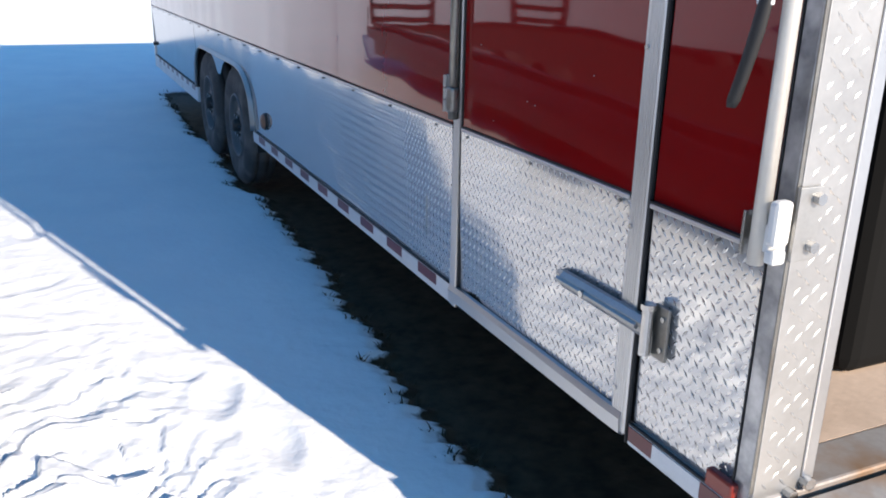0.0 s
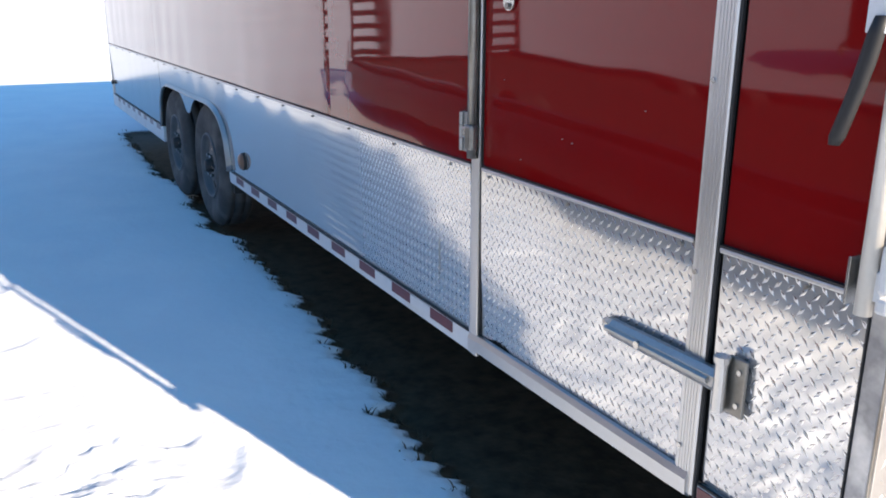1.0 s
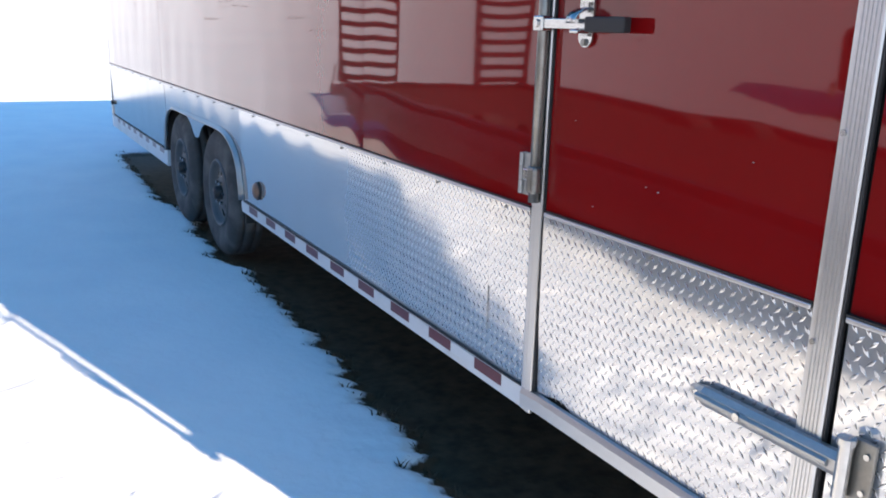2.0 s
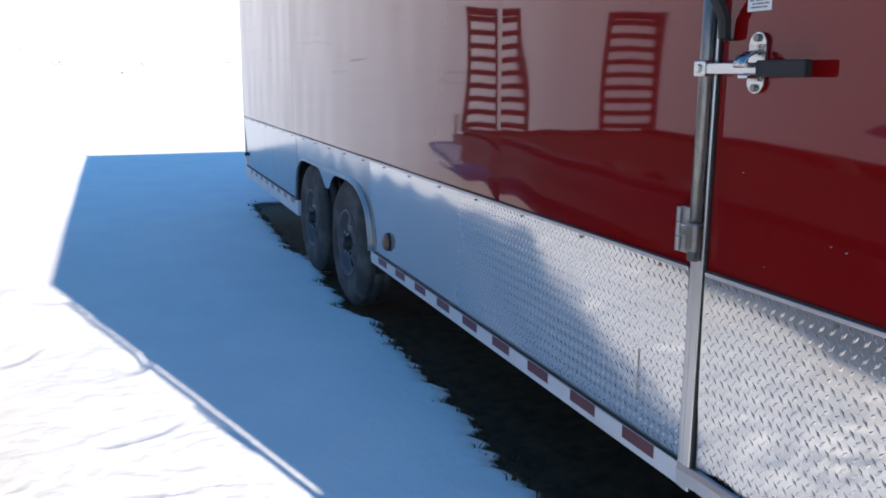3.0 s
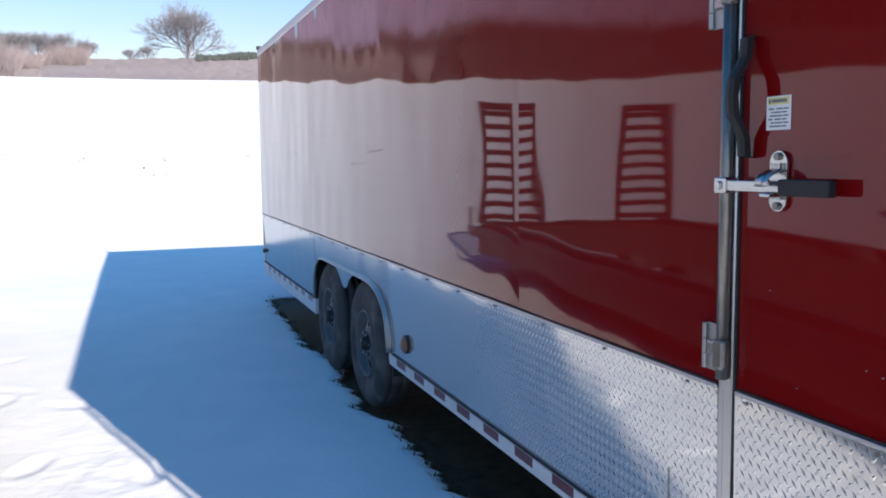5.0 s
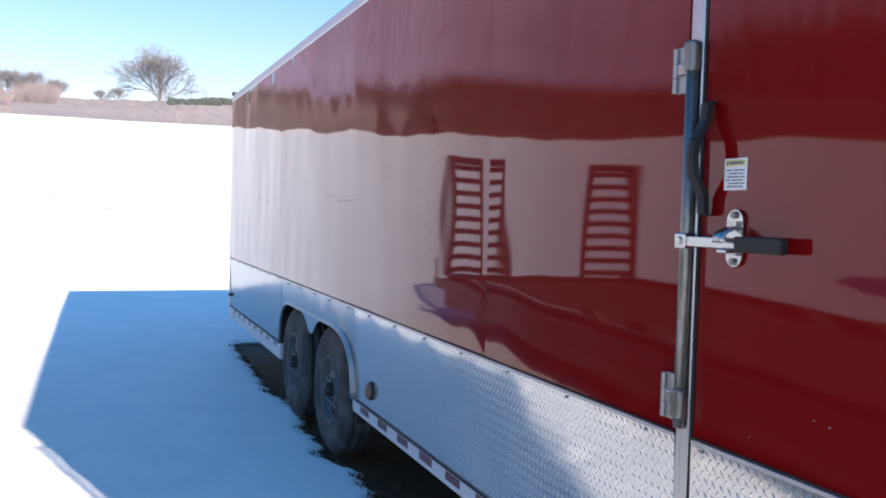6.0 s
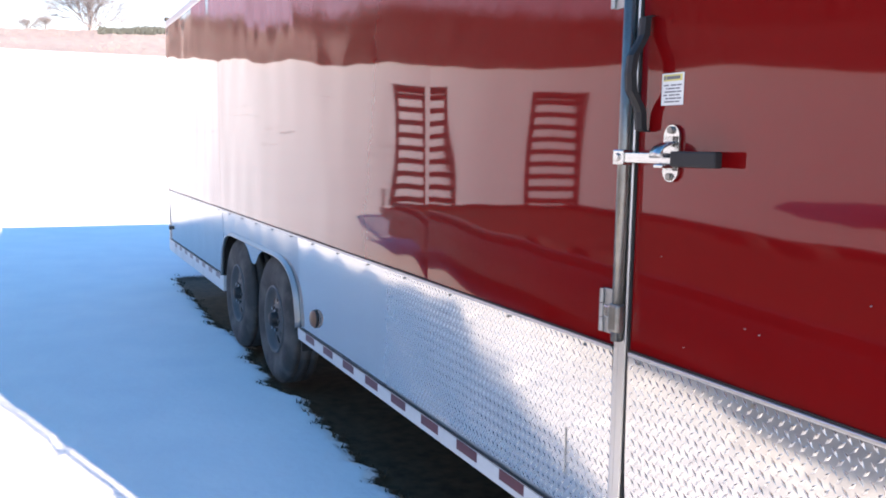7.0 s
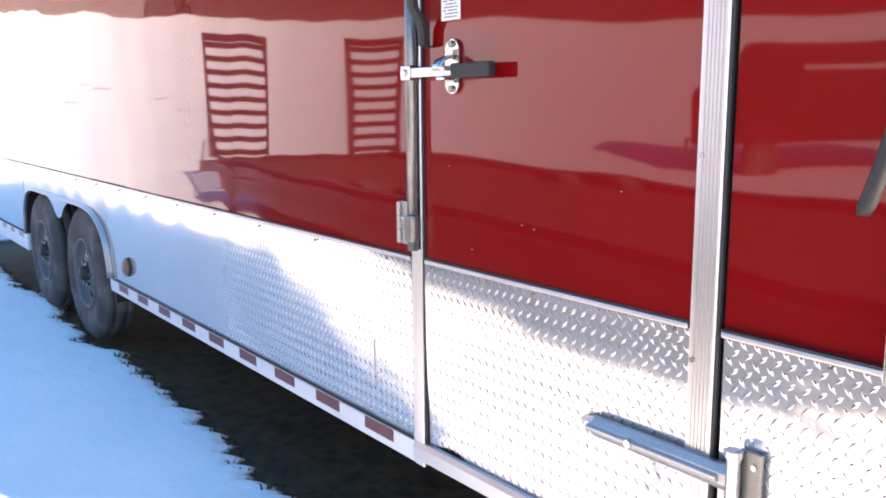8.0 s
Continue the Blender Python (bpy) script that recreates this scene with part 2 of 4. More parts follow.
def value_noise(x, y, seed=0):
    """Smooth noise from -1 to 1 on arrays."""
    x, y = np.asarray(x, float), np.asarray(y, float)
    xi, yi = np.floor(x).astype(np.int64), np.floor(y).astype(np.int64)
    fx, fy = x - xi, y - yi
    fx, fy = fx * fx * (3 - 2 * fx), fy * fy * (3 - 2 * fy)
    def h(a, b):
        n = (a * 374761393 + b * 668265263 + seed * 974711) & 0x7FFFFFFF
        n = ((n ^ (n >> 13)) * 1274126177) & 0x7FFFFFFF
        return ((n ^ (n >> 16)) & 0xFFFF) / 32767.5 - 1
    return (h(xi, yi) * (1 - fx) + h(xi + 1, yi) * fx) * (1 - fy) + (h(xi, yi + 1) * (1 - fx) + h(xi + 1, yi + 1) * fx) * fy


# ---- ground ----
REAR, FRONT, WIDE = 0.40, 9.40, 2.55
CX, CY = -1.3, 0.2


def hill(d):
    """The rise of the field with the distance from the camera's place."""
    u = np.clip((d - 11) / 101, 0, 1.03)
    return 13.1 * u ** 1.5 / (1 + 0.12 * u)


def soil_edge(y):
    return 0.05 - 0.085 * np.clip((4.6 - y) / 2.0, 0, 1) + 0.08 * value_noise(y * 1.1, 0.3, 4) + 0.045 * value_noise(y * 5.0, 7.1, 5) + 0.034 * value_noise(y * 17.0, 2.2, 6) + 0.026 * value_noise(y * 43.0, 1.2, 10)


walker = np.random.default_rng(12)
FOOTPRINTS = [(x, y, walker.uniform(0.3, 2.8), walker.uniform(0.006, 0.016)) for x, y in zip(walker.uniform(-3.0, -0.2, 110), walker.uniform(0.4, 7.5, 110)) if x < -0.3 - 0.27 * (y - 1.2)]


def crust(x, y, size, seed):
    """Broken, tilted plates of trodden snow with stepped edges."""
    u, v = x / size, y / size
    iu, iv = np.floor(u).astype(np.int64), np.floor(v).astype(np.int64)
    best, high = np.full(u.shape, 9.0), np.zeros(u.shape)
    def h(a, b, k):
        n = (a * 374761393 + b * 668265263 + (seed + k) * 974711) & 0x7FFFFFFF
        n = ((n ^ (n >> 13)) * 1274126177) & 0x7FFFFFFF
        return ((n ^ (n >> 16)) & 0xFFFF) / 65535.0
    for a in (-1, 0, 1):
        for b in (-1, 0, 1):
            p, q = iu + a, iv + b
            du, dv = u - p - h(p, q, 0), v - q - h(p, q, 1)
            d = du * du + dv * dv
            level = 0.9 * (h(p, q, 2) - 0.5) + 0.9 * (h(p, q, 3) - 0.5) * du + 0.9 * (h(p, q, 4) - 0.5) * dv - 0.35 * d
            high = np.where(d < best, level, high)
            best = np.minimum(best, d)
    return high


def ground_height(x, y):
    d = np.hypot(x - CX, y - CY)
    z = 0.10 + hill(d)
    z = z + 0.02 * value_noise(x * 0.45, y * 0.45, 1) + np.clip(d / 300, 0, 0.6) * value_noise(x * 0.03, y * 0.03, 2)
    near = np.clip(1 - d / 8.5, 0, 1)
    trod = np.clip((soil_edge(y) - 0.35 - 0.30 * np.maximum(y - 1, 0) * 0.75 - x) * 2.5, 0, 1) * np.clip((12 - y) / 4, 0, 1)
    wx, wy = x + 0.12 * value_noise(x * 4, y * 4, 15), y + 0.12 * value_noise(x * 4 + 9, y * 4, 16)
    crumbs = 0.016 * (1 - np.abs(value_noise(wx * 11, wy * 12, 17))) ** 4 + 0.009 * np.maximum(value_noise(x * 29, y * 27, 18), 0.1)
    plates = 0.042 * crust(wx, wy * 1.35, 0.19, 31) + 0.024 * crust(wx + 0.3, wy * 1.2, 0.085, 32)
    strip = np.clip(1.15 - (-0.35 - 0.302 * (y - 1.62) - x) / 0.65, 0.12, 1)
    trodden = np.clip((3.2 - y) / 0.9, 0, 1)
    plates = plates * (trodden + (1 - trodden) * strip)
    lumps = (0.7 * crumbs * (trodden + (1 - trodden) * strip)) + plates * np.clip(0.65 + 0.6 * value_noise(x * 1.6, y * 1.6, 33), 0.3, 1) + 0.010 * np.abs(value_noise(wx * 3.0, wy * 2.8, 7)) + 0.006 * np.abs(value_noise(wx * 6.8, wy * 7.2, 8)) + 0.007 * value_noise(wx * 17, wy * 17, 9)
    z = z + near * (0.15 + 0.85 * trod) * np.clip((6.5 - y) / 4, 0.3, 1) * lumps
    z = z + near * 0.004 * value_noise(x * 9, y * 5, 11)
    for px, py, turn, deep in FOOTPRINTS:
        u, v = (x - px) * math.cos(turn) + (y - py) * math.sin(turn), (y - py) * math.cos(turn) - (x - px) * math.sin(turn)
        q = np.minimum((u / 0.15) ** 2 + (v / 0.065) ** 2, 9.0)
        z = z - deep * np.exp(-q ** 2 * 0.9) + deep * 0.25 * np.exp(-((np.sqrt(q) - 1.45) / 0.3) ** 2)
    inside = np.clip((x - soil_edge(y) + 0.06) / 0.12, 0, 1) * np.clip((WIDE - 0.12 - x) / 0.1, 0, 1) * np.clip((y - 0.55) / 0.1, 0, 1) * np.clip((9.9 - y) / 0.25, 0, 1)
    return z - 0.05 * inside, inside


def build_ground():
    fine = np.radians(np.arange(-75, 50, 0.3))
    coarse = np.radians(np.arange(50, 285, 2.0))
    az = np.concatenate([fine, coarse])
    r = np.concatenate([np.linspace(0.03, 0.94, 80), np.geomspace(0.95, 18, 460), np.geomspace(18.5, 900, 140)])
    R, A = np.meshgrid(r, az, indexing="ij")
    X, Y = CX + R * np.sin(A), CY + R * np.cos(A)
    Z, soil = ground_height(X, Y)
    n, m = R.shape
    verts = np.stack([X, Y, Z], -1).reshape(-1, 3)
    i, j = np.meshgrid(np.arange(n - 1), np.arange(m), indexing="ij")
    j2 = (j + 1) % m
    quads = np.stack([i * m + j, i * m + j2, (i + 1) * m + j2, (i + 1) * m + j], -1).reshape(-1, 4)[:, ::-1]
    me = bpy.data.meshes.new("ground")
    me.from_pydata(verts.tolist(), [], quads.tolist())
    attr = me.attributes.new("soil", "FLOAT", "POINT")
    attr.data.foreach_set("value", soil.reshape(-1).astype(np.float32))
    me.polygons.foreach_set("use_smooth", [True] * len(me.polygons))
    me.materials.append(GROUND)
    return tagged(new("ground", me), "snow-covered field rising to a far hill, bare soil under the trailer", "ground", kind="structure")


build_ground()


def blades(name, label, spots, height, mat, seed, lean=0.5, count=6, width=0.004, loose=0.015):
    """Tufts of dead grass, joined."""
    rng = np.random.default_rng(seed)
    verts, faces = [], []
    for x, y in spots:
        z = float(ground_height(np.array([x]), np.array([y]))[0][0]) - 0.01
        for _ in range(count):
            a, h = rng.uniform(0, 6.28), height * rng.uniform(0.4, 1.2)
            bx, by = x + rng.normal(0, loose), y + rng.normal(0, loose * 0.4)
            dx, dy = lean * h * math.cos(a), lean * h * math.sin(a)
            wx, wy = -math.sin(a) * width, math.cos(a) * width
            k = len(verts)
            verts += [(bx - wx, by - wy, z), (bx + wx, by + wy, z), (bx + dx * 0.4 + wx * 0.7, by + dy * 0.4 + wy * 0.7, z + h * 0.65), (bx + dx * 0.4 - wx * 0.7, by + dy * 0.4 - wy * 0.7, z + h * 0.65), (bx + dx, by + dy, z + h)]
            faces += [(k, k + 1, k + 2, k + 3), (k + 3, k + 2, k + 4)]
    return tagged(mesh_object(name, verts, faces, mat), label, "grass", kind="stuff")


rng = np.random.default_rng(3)
edge_y = rng.uniform(0.7, 9.8, 240)
blades("dead_grass", "dead brown grass along the edge of the bare soil", [(float(soil_edge(np.array([y]))[0]) + rng.uniform(-0.05, 0.06), y) for y in edge_y], 0.035, STRAW, 5, lean=0.9)
far = [(CX + d * math.sin(a), CY + d * math.cos(a)) for d, a in zip(rng.uniform(30, 95, 170), np.radians(rng.uniform(-70, 12, 170)))]
blades("field_stubble", "dry weed stubble poking through the field snow", far, 0.10, STRAW, 6, lean=1.6, count=8, width=0.018, loose=0.17)


# ---- far woods ----
def hillside_height(d, az):
    """The brushy slope beyond the field; az in degrees."""
    top = 6.55 + 0.05 * np.clip(az, -12, 12)
    u = np.clip((d - 113) / 92, 0, 1)
    el = 5.0 + (top - 5.0) * u ** 0.8
    z = 1.58 + d * np.tan(np.radians(el)) - 0.5 * (1 - u) - np.clip(d - 205, 0, 60) * 0.25
    return z + (0.08 + 0.10 * u) * value_noise(az * 3.0, d * 0.2, 81) + 0.04 * value_noise(az * 19.0, d * 1.1, 82)


def build_hillside():
    az, d = np.arange(-31, 30, 0.12), np.concatenate([np.linspace(112.5, 206, 70), np.linspace(210, 265, 6)])
    D, A = np.meshgrid(d, az, indexing="ij")
    Z = hillside_height(D, A)
    Z[0] -= 3
    verts = np.stack([CX + D * np.sin(np.radians(A)), CY + D * np.cos(np.radians(A)), Z], -1).reshape(-1, 3).tolist()
    n, m = D.shape
    faces = [(i * m + j, (i + 1) * m + j, (i + 1) * m + j + 1, i * m + j + 1) for i in range(n - 1) for j in range(m - 1)]
    return tagged(mesh_object("hillside", verts, faces, BRUSH, None, True), "grey-brown brushy hillside beyond the snowfield", "hill", kind="structure")


build_hillside()


def build_ridge():
    """A wooded ridge beyond the hedgerow, rising away from the brushy slope."""
    az, t = np.arange(-95, -7.9, 0.15), np.linspace(0, 1, 40)
    T, A = np.meshgrid(t, az, indexing="ij")
    top = 6.0 + 13.0 * np.clip((-8.5 - A) / 13, 0, 1) ** 0.6 - 4.0 * np.clip((-60 - A) / 35, 0, 1) + 0.8 * value_noise(A * 0.35, 0.4, 91) + 0.25 * value_noise(A * 2.6, 0.9, 92)
    D = 225 + 150 * T
    el = 2.0 + (top - 2.0) * T + 0.25 * value_noise(A * 4.0, T * 26, 93) * T
    verts = np.stack([CX + D * np.sin(np.radians(A)), CY + D * np.cos(np.radians(A)), 1.58 + D * np.tan(np.radians(el))], -1).reshape(-1, 3).tolist()
    n, m = D.shape
    faces = [(i * m + j, (i + 1) * m + j, (i + 1) * m + j + 1, i * m + j + 1) for i in range(n - 1) for j in range(m - 1)]
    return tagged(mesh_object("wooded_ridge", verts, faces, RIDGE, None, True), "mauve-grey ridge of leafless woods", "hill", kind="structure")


build_ridge()


def brush_belt(name, label, az0, az1, d0, d1, count, low, high, mat, seed, width, on_hill=False):
    """Upright forked twigs in a belt, joined."""
    g = np.random.default_rng(seed)
    verts, faces = [], []
    az, d = np.radians(g.uniform(az0, az1, count)), g.uniform(d0, d1, count)
    x, y = CX + d * np.sin(az), CY + d * np.cos(az)
    z = (hillside_height(d, np.degrees(az)) if on_hill else ground_height(x, y)[0]) - 0.2
    tall = low + (high - low) * (0.5 + 0.5 * value_noise(np.degrees(az) * 0.55, d * 0.02, seed)) * g.uniform(0.55, 1.0, count)
    for i in range(count):
        for _ in range(5):
            a, h = g.uniform(0, 6.28), tall[i] * g.uniform(0.25, 1.0)
            dx, dy = 0.6 * h * math.cos(a), 0.6 * h * math.sin(a)
            k, w = len(verts), width * g.uniform(0.5, 1.3)
            cx, cy = math.cos(az[i]) * w, -math.sin(az[i]) * w
            verts += [(x[i] - cx, y[i] - cy, z[i]), (x[i] + cx, y[i] + cy, z[i]), (x[i] + dx * 0.6 + cx * 0.8, y[i] + dy * 0.6 + cy * 0.8, z[i] + h * 0.7), (x[i] + dx * 0.6 - cx * 0.8, y[i] + dy * 0.6 - cy * 0.8, z[i] + h * 0.7), (x[i] + dx, y[i] + dy, z[i] + h)]
            faces += [(k, k + 1, k + 2, k + 3), (k + 3, k + 2, k + 4)]
    return tagged(mesh_object(name, verts, faces, mat), label, "brush", kind="stuff")


brush_belt("brush", "grey-brown leafless brush on the hillside", -21, 16, 116, 204, 12000, 0.3, 0.7, BRUSH, 21, 0.012, True)
brush_belt("thicket", "mauve-grey leafless thicket at the field's edge", -17, -6.5, 114, 160, 15000, 3.5, 9.5, THICKET, 25, 0.018, True)
brush_belt("scrub", "pale mauve-grey leafless scrub on the hillside", -8.5, -4.9, 165, 203, 1500, 2.0, 7.0, THICKET, 41, 0.016, True)
brush_belt("scrub", "pale mauve-grey leafless scrub on the hillside", -4.6, -2.3, 180, 203, 700, 1.0, 6.0, THICKET, 43, 0.016, True)
brush_belt("hedgerow", "dark leafless hedgerow along the field's edge", -85, -20.5, 113, 135, 15000, 4.5, 8.5, WOOD, 24, 0.05)
brush_belt("woods", "bare dark woods behind the hedgerow", -85, -38.5, 125, 165, 15000, 13.0, 27.0, WOOD, 22, 0.10)
for k, (a0, a1, low, high, count) in enumerate(((-21.0, -18.0, 5.0, 8.5, 900), (-38.5, -30.5, 6.0, 10.5, 2600), (-30.5, -20.5, 8.0, 12.0, 3200), (-18.6, -16.6, 7.0, 12.0, 800), (-12.2, -8.8, 5.5, 9.0, 1100))):
    brush_belt("tall_woods", "tall dark leafless trees above the hedgerow", a0, a1, 118, 136, count, low, high, WOOD, 26 + k, 0.06)
brush_belt("far_evergreens", "dark evergreens along the top of the hillside", 4.2, 24, 190, 206, 3000, 0.9, 2.0, FIR, 23, 0.10, True)


def bare_tree(label, at, height, spread, seed, levels=5, wide=1.0, forks=3):
    """A leafless tree: a tapered trunk and a crown of many twigs."""
    g = np.random.default_rng(seed)
    root = thing("bare_tree", label, "tree", at, "bare trees")
    trunk, crown = ([], []), ([], [])
    def limb(store, a, b, ra, rb):
        v, f = store
        d = (b - a).normalized()
        s = d.cross(Vector((0.31, 0.77, 0.55))).normalized()
        u = d.cross(s)
        k = len(v)
        for p, r in ((a, ra), (b, rb)):
            for q in range(4):
                c = p + r * (s * math.cos(q * math.pi / 2) + u * math.sin(q * math.pi / 2))
                v.append((c.x * wide, c.y * wide, c.z))
        for q in range(4):
            f.append((k + q, k + (q + 1) % 4, k + 4 + (q + 1) % 4, k + 4 + q))
    def grow(a, d, length, r, level):
        b = a + d * length
        limb(trunk if level < 2 else crown, a, b, r, r * 0.7)
        if level == levels:
            return
        for _ in range(forks if level < 4 else 3):
            side = Vector((g.normal(), g.normal(), g.normal() * 0.8))
            nd = (d * 0.9 + side.normalized() * spread * g.uniform(0.5, 1.2) + Vector((0, 0, 0.02))).normalized()
            grow(a + d * length * g.uniform(0.5, 1.0), nd, length * g.uniform(0.66, 0.84), r * 0.66, level + 1)
    foot, up = Vector((0, 0, -0.3)), Vector((0.02, 0, 1))
    limb(trunk, foot, foot + up * height * 0.14, height * 0.026, height * 0.02)
    for k in range(14):
        turn, rise = k * 2.4 + g.uniform(-0.4, 0.4), radians(28 + 60 * ((k * 5) % 14) / 13)
        grow(foot + up * height * g.uniform(0.05, 0.14), Vector((math.cos(turn) * math.cos(rise), math.sin(turn) * math.cos(rise), math.sin(rise))), height * g.uniform(0.25, 0.32), height * 0.0075, 1)
    mesh_object("trunk", *trunk, BARK, root)
    mesh_object("crown", *crown, BARK, root)
    return root


def ground_at(d, az):
    x, y = CX + d * math.sin(radians(az)), CY + d * math.cos(radians(az))
    z = hillside_height(np.array([float(d)]), np.array([float(az)]))[0] if az > -30 else ground_height(np.array([x]), np.array([y]))[0][0]
    return (x, y, float(z))


bare_tree("broad leafless tree standing on top of the hillside", ground_at(209, 3.7), 14.5, 0.55, 37, 7, 1.12, 3)
small_tree = bare_tree("leafless tree on top of the hillside", ground_at(207, -3.6), 8.0, 0.6, 32, 6, 1.1, 3)
for d, az, turn, size in ((206, -5.0, 20, 1.0), (208, -6.1, 70, 1.1), (209, -2.4, 140, 0.8), (207, -7.3, 160, 1.1), (206, -8.6, 220, 1.2), (207, -4.3, 260, 0.75), (208, 0.2, 300, 0.45), (207, 1.2, 30, 0.5)):
    made = copy_thing(small_tree, Matrix.Translation(ground_at(d, az)) @ pose(0, 0, 0, 0, 0, turn))
    made.scale = (size, size, size)

# ---- enclosed trailer ----
trailer = thing("enclosed_trailer", "long red enclosed cargo trailer with polished tread-plate skirt on bare soil", "trailer")
SKIRT_Z0, SKIRT_Z1 = 0.555, 1.068
WHEELS = (5.17, 6.19)
WHEEL_R, HUB_Z = 0.40, 0.49


def lean_out(z):
    """How far the side skin bellies outwards with the height."""
    a, b = np.clip(z - 1.28, 0, 0.72), np.clip(z - 2.0, 0, 0.75)
    return -0.013 * a * a - 0.0187 * b + 0.0125 * b * b


def swell(y, z, seed):
    """A smooth irregular swell from -1 to 1, with no grid in it."""
    g = np.random.default_rng(seed)
    total = 0.0
    for k in range(5):
        total = total + np.sin(y * g.uniform(2.2, 4.4) + z * g.uniform(-3.0, 3.0) + g.uniform(0, 6.28))
    return total / 3.2


def wavy_panel(name, y0, y1, z0, z1, tilt, seed, mat, parent, x=0.0, label="", amp=0.0005, curl=0.0004, ends=(1.0, 1.0), bow=0.0, reach=0.05, dish=0.0):
    """A thin outer skin sheet, bowed between its studs and curled at its joints, with folded edges."""
    ny, nz = max(4, int((y1 - y0) / 0.02)), max(4, int((z1 - z0) / 0.05))
    yy, zz = np.linspace(y0, y1, ny + 1), np.linspace(z0, z1, nz + 1)
    Y, Z = np.meshgrid(yy, zz, indexing="ij")
    amp = amp * (1 + 1.2 * np.clip((Y - 5.0) / 1.5, 0, 1))
    X = x + tilt * (Y - (y0 + y1) / 2) + dish * np.exp(-((Y - 2.20) / 0.30) ** 2) - amp * np.cos((Y - 1.75) / 0.406 * 2 * math.pi) * 0.25 - amp * 2.2 * swell(Y * 1.3, Z * 1.1, seed) - amp * 0.5 * swell(Y * 4.1, Z * 2.6, seed + 1) - 0.00015 * swell(Y * 5.2, Z * 4.6, seed + 2)
    X = X + curl * (ends[0] * np.exp(-(Y - y0) / reach) + ends[1] * np.exp(-(y1 - Y) / reach)) + bow * lean_out(Z)
    X = X + 0.0034 * (Z - 1.5) * swell(Y * 1.5 + 0.4, Z * 0.3, 77) + 0.0005 * (Z - 1.5) * swell(Y * 4.1, Z * 0.6, 78)
    verts = np.stack([X, Y, Z], -1).reshape(-1, 3).tolist()
    w = nz + 1
    faces = [(i * w + j, i * w + j + 1, (i + 1) * w + j + 1, (i + 1) * w + j) for i in range(ny) for j in range(nz)]
    loop = [i * w for i in range(ny)] + [ny * w + j for j in range(nz)] + [i * w + nz for i in range(ny, 0, -1)] + [j for j in range(nz, 0, -1)]
    k = len(verts)
    for q in loop:
        verts.append(list(verts[q]))
        verts.append([0.008, verts[q][1], verts[q][2]])
    n = len(loop)
    faces += [(k + 2 * i, k + 2 * i + 1, k + 2 * ((i + 1) % n) + 1, k + 2 * ((i + 1) % n)) for i in range(n)]
    ob = mesh_object(name, verts, faces, mat, parent, True)
    if label:
        tagged(ob, label)
    return ob


# skin of the near side, in sheets butted at seams
for y0, y1, tilt, ends, seed, dish in ((1.7453, 2.8797, 0.001, (0.6, 0.8), 40, 0.0014), (2.8803, 6.6995, 0.0, (8.0, 0.8), 43, 0.0), (6.7005, 9.385, 0.0006, (2.0, 1.0), 43, 0.0)):
    wavy_panel("side_panel", y0, y1, 1.078, 2.748, tilt, seed, RED, trailer, x=-0.0065, ends=ends, bow=0.3, reach=0.12, dish=dish)
wavy_panel("side_panel", 0.450, 0.772, 1.078, 2.748, 0.0, 90, RED, trailer)


